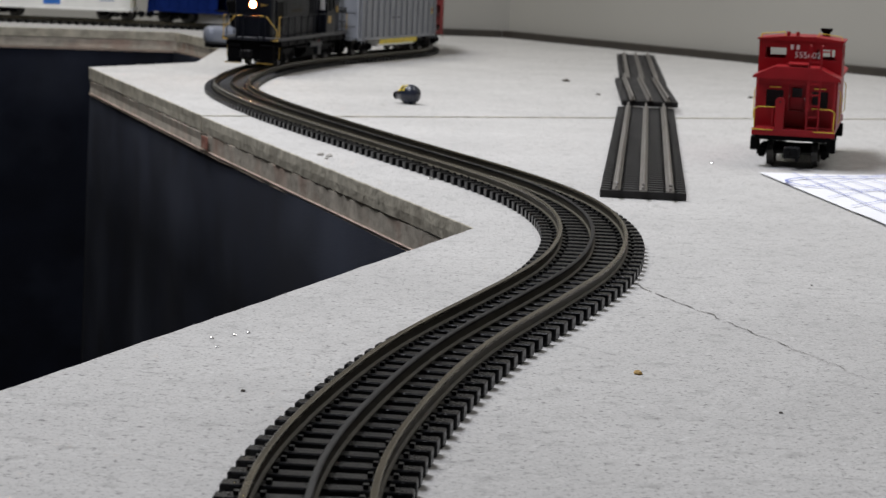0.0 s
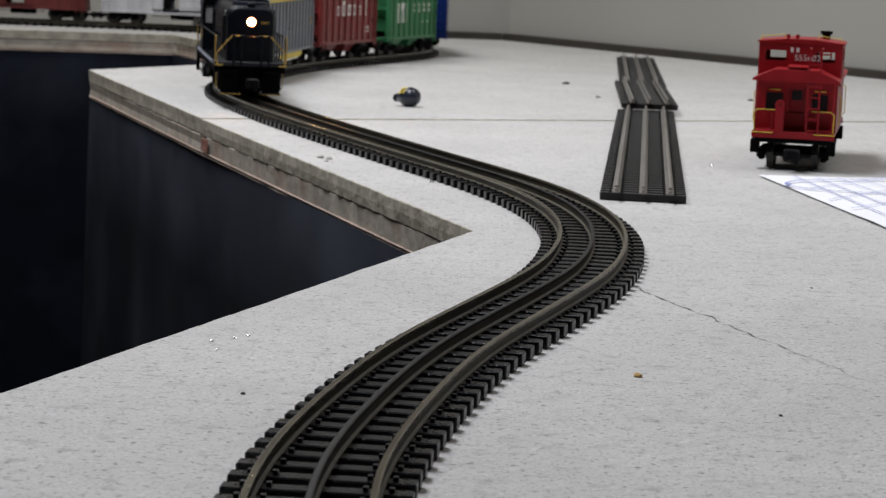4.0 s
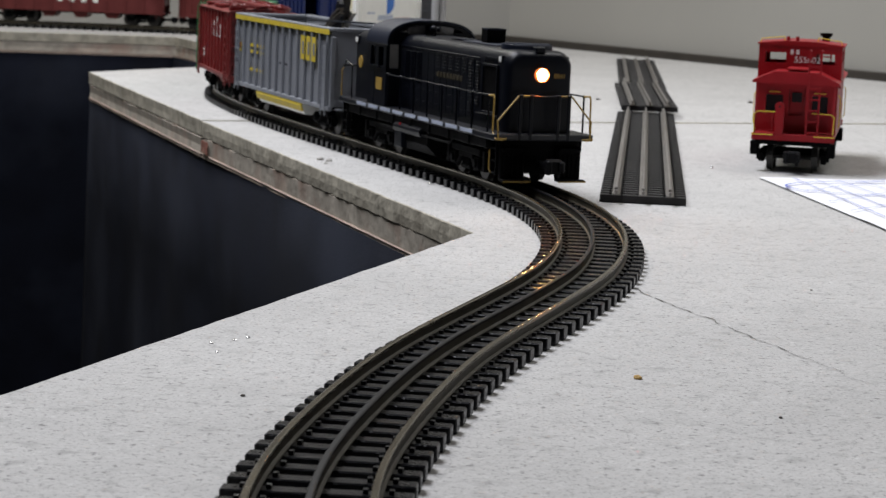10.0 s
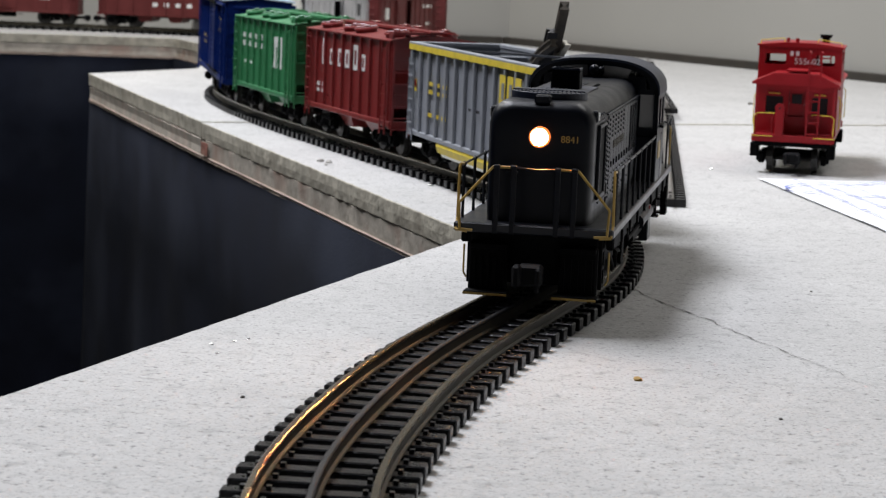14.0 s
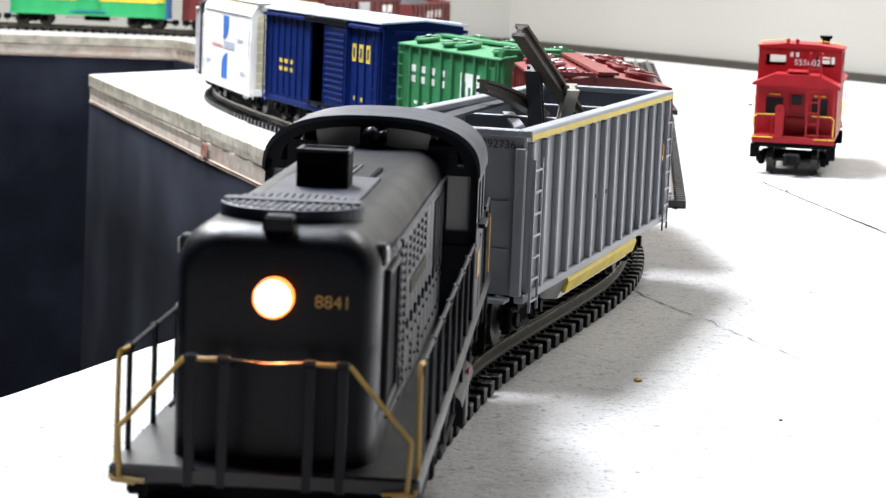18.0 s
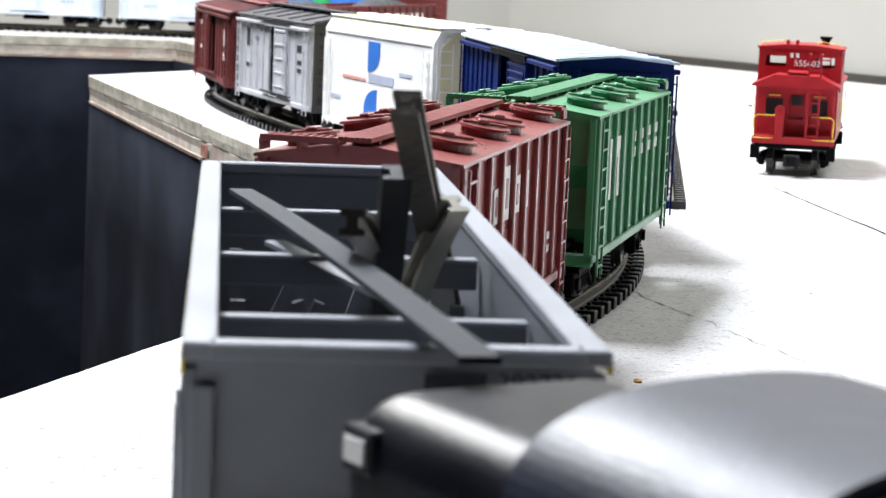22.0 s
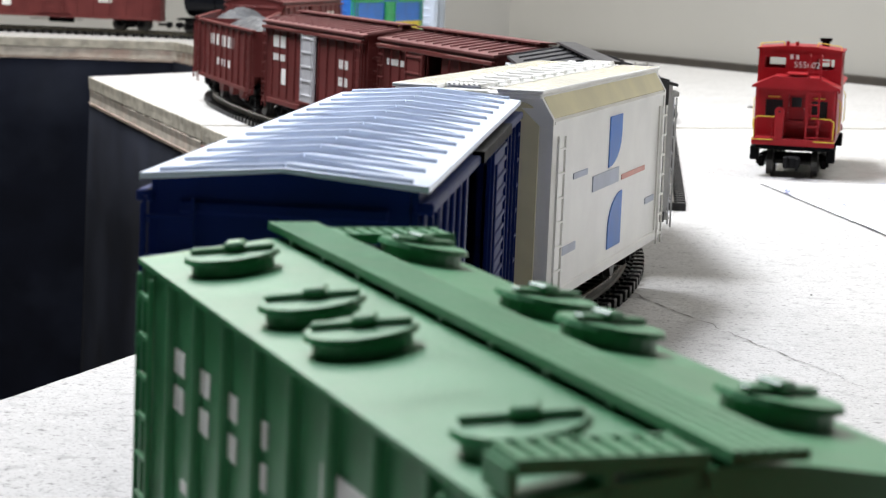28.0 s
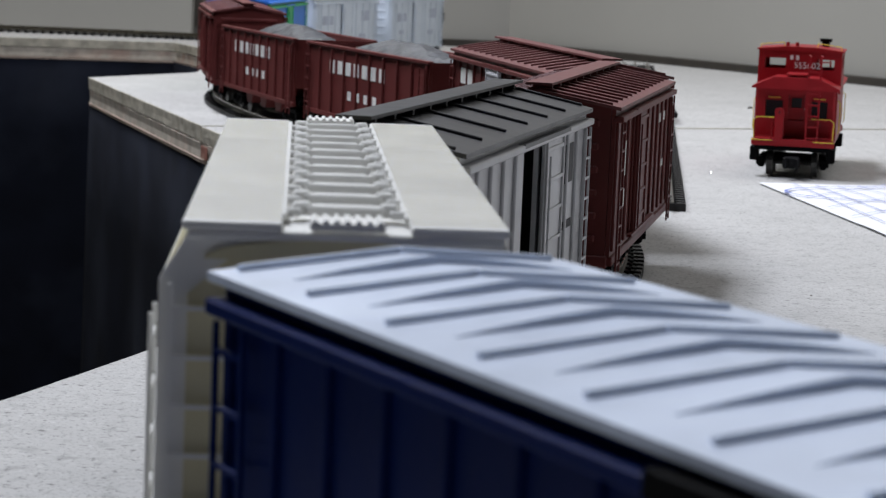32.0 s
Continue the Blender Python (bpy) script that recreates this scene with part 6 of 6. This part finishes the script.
    for sd in (-1, 1):
        cup = bmesh.new()
        for a, b in ((cx0, cx0 + 0.008), (cx1 - 0.008, cx1), ((cx0 + cx1) / 2 - 0.003, (cx0 + cx1) / 2 + 0.003)):
            box(cup, (a + b) / 2, sd * (cwid / 2 - 0.001), 0.0775, b - a, 0.002, 0.0230)
        box(cup, (cx0 + cx1) / 2, sd * (cwid / 2 - 0.001), 0.0690, cx1 - cx0, 0.002, 0.0180)
        box(cup, (cx0 + cx1) / 2, sd * (cwid / 2 - 0.001), 0.0885, cx1 - cx0, 0.002, 0.0030)
        part("cupola_side", cup, CABOOSE_RED, car)
    for x in (cx0, cx1):
        bm = bmesh.new()
        for y0, y1, a, b in ((-cwid / 2, -0.0245, 0.066, cz), (-0.0100, 0.0110, 0.066, cz), (0.0240, cwid / 2, 0.066, cz), (-0.0245, -0.0100, 0.066, 0.0770), (0.0110, 0.0240, 0.066, 0.0770), (-0.0245, -0.0100, 0.0845, cz), (0.0110, 0.0240, 0.0845, cz)):
            one_box("cupola_panel", CABOOSE_RED, car, x, (y0 + y1) / 2, (a + b) / 2, 0.0016, y1 - y0, b - a)
    bm = bmesh.new()
    prism(bm, [(-0.0305, cz), (0.0305, cz), (0.0305, cz + 0.001), (0.010, cz + 0.0032), (-0.010, cz + 0.0032), (-0.0305, cz + 0.001)], cx0 - 0.002, cx1 + 0.002)
    part("cupola_roof", bm, CABOOSE_RED, car)
    for yy in (-0.0010, 0.0030):
        one_box("lettering", LETTER_WHITE, car, cx1 + 0.0010, yy - 0.0050, 0.0852, 0.0003, 0.0022, 0.0034)
    words("555602", 0.0062, LETTER_WHITE, car, Matrix.Translation((cx1 + 0.0010, 0.0050, 0.0795)) @ Matrix.Rotation(radians(90), 4, "Z") @ Matrix.Rotation(radians(90), 4, "X"), "number", "white number")
    for sd in (-1, 1):
        one_rod("roof_grab", YELLOW, car, [(cx1 - 0.004, sd * 0.0285, cz + 0.001), (cx1 - 0.004, sd * 0.0280, cz + 0.004), (cx1 - 0.004, sd * 0.0120, cz + 0.006), (cx1 - 0.004, sd * 0.0115, cz + 0.003)], 0.00034, "yellow roof grab rail")
    part("smokestack", cyl(cyl(bmesh.new(), (cx0 + 0.010, 0.0155, cz), (cx0 + 0.010, 0.0155, cz + 0.0060), 0.0028, 12), (cx0 + 0.010, 0.0155, cz + 0.0060), (cx0 + 0.010, 0.0155, cz + 0.0085), 0.0040, 12, 0.0046), UNDER_BLACK, car, "black smokestack")
    for yy in (-0.0030, -0.0095):
        part("marker_lamp", cyl(bmesh.new(), (cx1 - 0.006, yy, cz + 0.002), (cx1 - 0.006, yy, cz + 0.0062), 0.0013, 8), CABOOSE_RED, car)
    for ex in (1, -1):
        tr = part("truck", CAR_TRUCK[0], UNDER_BLACK, car, "black truck", pose(ex * 0.062, 0, 0.0008))
        for wx in (0.5, -0.5):
            part("wheelset", CAR_TRUCK[1], UNDER_BLACK, tr, "", pose(wx * 0.036, 0, 0.0098))
    part("coupler", COUPLER, COUPLER_METAL, car, "dark metal knuckle coupler", pose(X - 0.006, 0, 0.002))
    return car


caboose()

# ---- sheet of paper with a pen sketch ----
def paper_sheet():
    sh = thing("paper_sheet", "white sheet of paper with a blue pen sketch of curves", "paper", "", Matrix.Translation((0.210, 1.496, 0.0006)) @ Matrix.Rotation(math.atan2(-0.275, 0.033), 4, "Z"))
    bm = bmesh.new()
    nx, ny = 24, 18
    g = [[bm.verts.new((0.279 * i / nx, 0.216 * j / ny, 0.0006 + 0.0010 * max(0, noise.noise((i * 0.16, j * 0.2, 2.0))))) for j in range(ny + 1)] for i in range(nx + 1)]
    for i in range(nx):
        for j in range(ny):
            bm.faces.new((g[i][j], g[i + 1][j], g[i + 1][j + 1], g[i][j + 1]))
    part("sheet", bm, PAPER, sh, smooth=True)
    def stroke(points, w=0.0011):
        bm = bmesh.new()
        vs = []
        for k, (x, y) in enumerate(points):
            a = Vector(points[min(k + 1, len(points) - 1)]) - Vector(points[max(k - 1, 0)])
            nrm = Vector((-a.y, a.x)).normalized() * w / 2
            z = 0.0020
            vs.append((bm.verts.new((x + nrm.x, y + nrm.y, z)), bm.verts.new((x - nrm.x, y - nrm.y, z))))
        for (a, b), (c, d) in zip(vs, vs[1:]):
            bm.faces.new((a, b, d, c))
        part("pen_line", bm, PEN_BLUE, sh, "blue pen line")
    ang = math.atan2(-0.275, 0.033)
    def local(x, y):
        dx, dy = x - 0.210, y - 1.496
        return (dx * math.cos(ang) + dy * math.sin(ang), -dx * math.sin(ang) + dy * math.cos(ang))
    loop = [local(0.300 + 0.078 * math.cos(a) + 0.022 * math.sin(a), 1.441 + 0.047 * math.sin(a)) for a in np.linspace(0, 2 * math.pi, 60)]
    stroke(loop, 0.0024)
    for x0, y0, x1, y1 in ((0.232, 1.488, 0.253, 1.275), (0.246, 1.482, 0.264, 1.329), (0.261, 1.483, 0.284, 1.320), (0.276, 1.486, 0.306, 1.330), (0.226, 1.400, 0.298, 1.505), (0.232, 1.345, 0.320, 1.470), (0.238, 1.300, 0.330, 1.430)):
        stroke([local(x0 + (x1 - x0) * k / 16, y0 + (y1 - y0) * k / 16) for k in range(17)], 0.0010)


paper_sheet()

# ---- dark glass bulb lying on the board ----
def bulb():
    ob = thing("painted_bulb", "dark navy painted bulb with yellow marks lying on the board", "bulb", "", Matrix.Translation((-0.0365, 2.012, 0.0092)) @ Matrix.Rotation(radians(136), 4, "Z") @ Matrix.Rotation(radians(6), 4, "Y") @ Matrix.Scale(0.9, 4))
    prof = [(-0.0125, 0.0), (-0.0120, 0.0040), (-0.0095, 0.0078), (-0.0050, 0.0098), (0.0000, 0.0100), (0.0050, 0.0086), (0.0090, 0.0062), (0.0120, 0.0046), (0.0150, 0.0042), (0.0152, 0.0)]
    bm = bmesh.new()
    rows = [[bm.verts.new((x, max(r, 1e-5) * math.cos(a * math.pi / 12), max(r, 1e-5) * math.sin(a * math.pi / 12))) for a in range(24)] for x, r in prof]
    for a, b in zip(rows, rows[1:]):
        for i in range(24):
            bm.faces.new((a[i], a[(i + 1) % 24], b[(i + 1) % 24], b[i]))
    part("glass", bm, material("navy_bulb_glass", (0.018, 0.022, 0.035), 0.25), ob, smooth=True)
    part("socket", cyl(bmesh.new(), (0.0145, 0, 0), (0.0185, 0, 0), 0.0040, 14), UNDER_BLACK, ob)
    for k, (x, w) in enumerate(((0.0035, 0.0030), (-0.0015, 0.0030))):
        bm = bmesh.new()
        for i in range(9):
            a = radians(28 + i * 5)
            box(bm, x, 0.0100 * math.cos(a), 0.0100 * math.sin(a), w if i in (0, 8) else w * 0.35, 0.0012, 0.0008, 0, Matrix.Rotation(a - math.pi / 2, 4, "X"))
        part("yellow_mark", bm, YELLOW, ob, "yellow painted mark")


bulb()

# ---- grey hand tool on the far board edge ----
def clamp():
    ob = thing("spring_clamp", "grey-blue clamp gripping the edge of the far board", "clamp", "", Matrix.Translation((-0.288, 2.90, 0.0006)) @ Matrix.Rotation(radians(15), 4, "Z"))
    grey = material("clamp_grey_blue", (0.23, 0.25, 0.30), 0.35, 0.2, 0.1, 60)
    one_box("body", grey, ob, 0, 0, 0.016, 0.066, 0.034, 0.024, 0.009, seg=3)
    one_box("foot", UNDER_BLACK, ob, 0, 0, 0.003, 0.060, 0.030, 0.005, 0.001)
    one_box("arm", UNDER_BLACK, ob, 0.004, -0.006, 0.043, 0.012, 0.012, 0.040, 0.002, "", Matrix.Rotation(radians(-14), 4, "Y"))
    one_box("lever", grey, ob, 0.030, 0, 0.048, 0.046, 0.012, 0.010, 0.003, "", Matrix.Rotation(radians(-28), 4, "Y"), 2)
    one_box("tag", PAPER, ob, 0.024, -0.018, 0.030, 0.014, 0.001, 0.012, 0, "white paper tag")


clamp()

# ---- crumbs, specks and the chipped edge ----
def pebble(x, y, size, mat, label, category="crumb", flat=0.5, name="crumb"):
    bm = bmesh.new()
    bmesh.ops.create_icosphere(bm, subdivisions=2, radius=size)
    for v in bm.verts:
        v.co *= 1 + 0.35 * noise.noise(v.co * (1.4 / size) + Vector((x * 50, y * 50, 0)))
        v.co.z *= flat
    return tagged(part(name, bm, mat, None, m=pose(x, y, size * flat * 0.7)), label, category, "crumbs on the board")


TAN = material("tan_crumb", (0.45, 0.28, 0.08), 0.7)
BRIGHT = material("bright_scrap_metal", (0.85, 0.85, 0.85), 0.2, 1.0)
DARK_BIT = material("dark_crumb", (0.07, 0.06, 0.05), 0.8)
pebble(0.069, 0.757, 0.0016, TAN, "small tan crumb on the board")
for x, y, r in ((-0.082, 0.792, 0.0008), (-0.0745, 0.800, 0.0007), (-0.070, 0.806, 0.0008), (-0.0782, 0.775, 0.0006), (-0.009, 1.373, 0.0019), (0.186, 1.560, 0.0014), (0.143, 1.60, 0.0010), (0.080, 2.02, 0.0012), (0.165, 0.985, 0.0007)):
    pebble(x, y, r, BRIGHT, "tiny bright metal chip on the board", "metal chip", 0.5, "metal_chip")
for x, y, r in ((0.128, 2.46, 0.0040), (0.150, 2.25, 0.0026), (-0.048, 0.613, 0.0012), (0.026, 0.93, 0.0009), (-0.062, 0.70, 0.0008), (0.11, 0.70, 0.0007), (0.31, 2.3, 0.003)):
    pebble(x, y, r, DARK_BIT, "small dark crumb on the board")
chip_m = material("loosened_fibre", (0.42, 0.40, 0.37), 0.95, 0, 0.2, 200, 0.8, 500)
for k in range(5):
    a = k * 1.3
    pebble(-0.080 + 0.006 * math.cos(a) * (k % 3) / 2, 1.492 + 0.022 * math.sin(a) * (k % 4) / 3, 0.0014 + 0.0006 * (k % 3), chip_m, "loosened fibre tuft at the chipped board edge", "fibre tuft", 0.45, "fibre_tuft")
# hairline beside the joint, a wandering crack in the surface
bm = bmesh.new()
prev = None
for k in range(150):
    f = 0.06 + 0.66 * k / 149
    x, y = 0.0542 + 0.141 * f, 1.057 - 0.430 * f
    w = max(0.00003, (0.00026 + 0.0006 * noise.noise((k * 0.23, 0, 0))) * (1 - (k / 149) ** 3))
    x += 0.0030 * noise.noise((k * 0.13, 5, 0)) + 0.0010 * noise.noise((k * 0.6, 9, 0))
    a, b = bm.verts.new((x - w, y, 0.0003)), bm.verts.new((x + w, y + w, 0.0003))
    if prev:
        bm.faces.new((prev[0], prev[1], b, a))
    prev = (a, b)
tagged(part("surface_crack", bm, CRACK_DARK, None), "thin wandering crack in the board surface", "crack", "", "structure")

# ---- ties, last: one piece each where the line is in view ----
TIE = tie_mesh(0.0500, 0.0062, 0.0048, "tie")
STEP = 0.0129
k = 0
s = S_IN
near, rest = [], []
while s < S_OUT + 1.0:
    (near if -1.62 < s < 1.98 else rest).append(s)
    s += STEP
for s in near:
    c, d = on_line(s), along(s)
    part("tie", TIE, TIE_WOOD, main_track, "", Matrix.Translation((c[0], c[1], 0.0002)) @ Matrix.Rotation(math.atan2(d[1], d[0]), 4, "Z"))
verts, faces = [], []
rest += list(np.arange(-4.55, S_IN, STEP))
for s in rest:
    c, d = on_line(s), along(s)
    m = Matrix.Translation((c[0], c[1], 0.0002)) @ Matrix.Rotation(math.atan2(d[1], d[0]), 4, "Z")
    base = len(verts)
    for x, y, z in ((-1, -1, 0), (1, -1, 0), (1, 1, 0), (-1, 1, 0), (-1, -1, 1), (1, -1, 1), (1, 1, 1), (-1, 1, 1)):
        verts.append(m @ Vector((x * 0.0031, y * 0.025, z * 0.0048)))
    faces += [tuple(base + i for i in f) for f in ((4, 5, 6, 7), (0, 1, 5, 4), (1, 2, 6, 5), (2, 3, 7, 6), (3, 0, 4, 7))]
me = bpy.data.meshes.new("ties_beyond")
me.from_pydata(verts, [], faces)
tagged(part("ties_beyond", me, TIE_WOOD, main_track), kind="stuff")
LTIE = tie_mesh(0.0510, 0.0048, 0.0048, "tie")
for ob, L in LOOSE:
    n = int(L / 0.0131)
    for k in range(n):
        part("tie", LTIE, TIE_PLASTIC, ob, "", pose(-L / 2 + 0.004 + (L - 0.008) * k / (n - 1), 0, 0))


# ---- what moves: the whole train along the line, its trucks turning to the curve ----
def motions():
    half_of = {}
    centre_of = {}
    for ob, rel, half in MOVES:
        half_of[ob], centre_of[ob] = half, rel
    poses = {}
    for ob, rel, half in MOVES:
        rows = []
        for k in range(129):
            t = k * 0.25
            s = run(t) + rel
            a, b = on_line(s + half), on_line(s - half)
            c, d = (a + b) / 2, a - b
            rows.append((t, pose(c[0], c[1], RAIL_TOP, 0, 0, math.degrees(math.atan2(d[1], d[0])))))
        walk(ob, rows)
    for tr, x in TRUCKS:
        rel, half = centre_of[tr.parent], half_of[tr.parent]
        rows = []
        for k in range(65):
            t = k * 0.5
            s = run(t) + rel
            a, b = on_line(s + half), on_line(s - half)
            d = a - b
            e = along(s + x)
            turn = math.degrees(math.atan2(d[0] * e[1] - d[1] * e[0], d[0] * e[0] + d[1] * e[1]))
            rows.append((t, pose(x, 0, 0, 0, 0, turn)))
        walk(tr, rows)

    for wheel, x in SPINS:
        walk(wheel, [(k * 0.125, pose(x, 0, 0.0098, 0, math.degrees(run(k * 0.125) / 0.0094))) for k in range(257)])


motions()
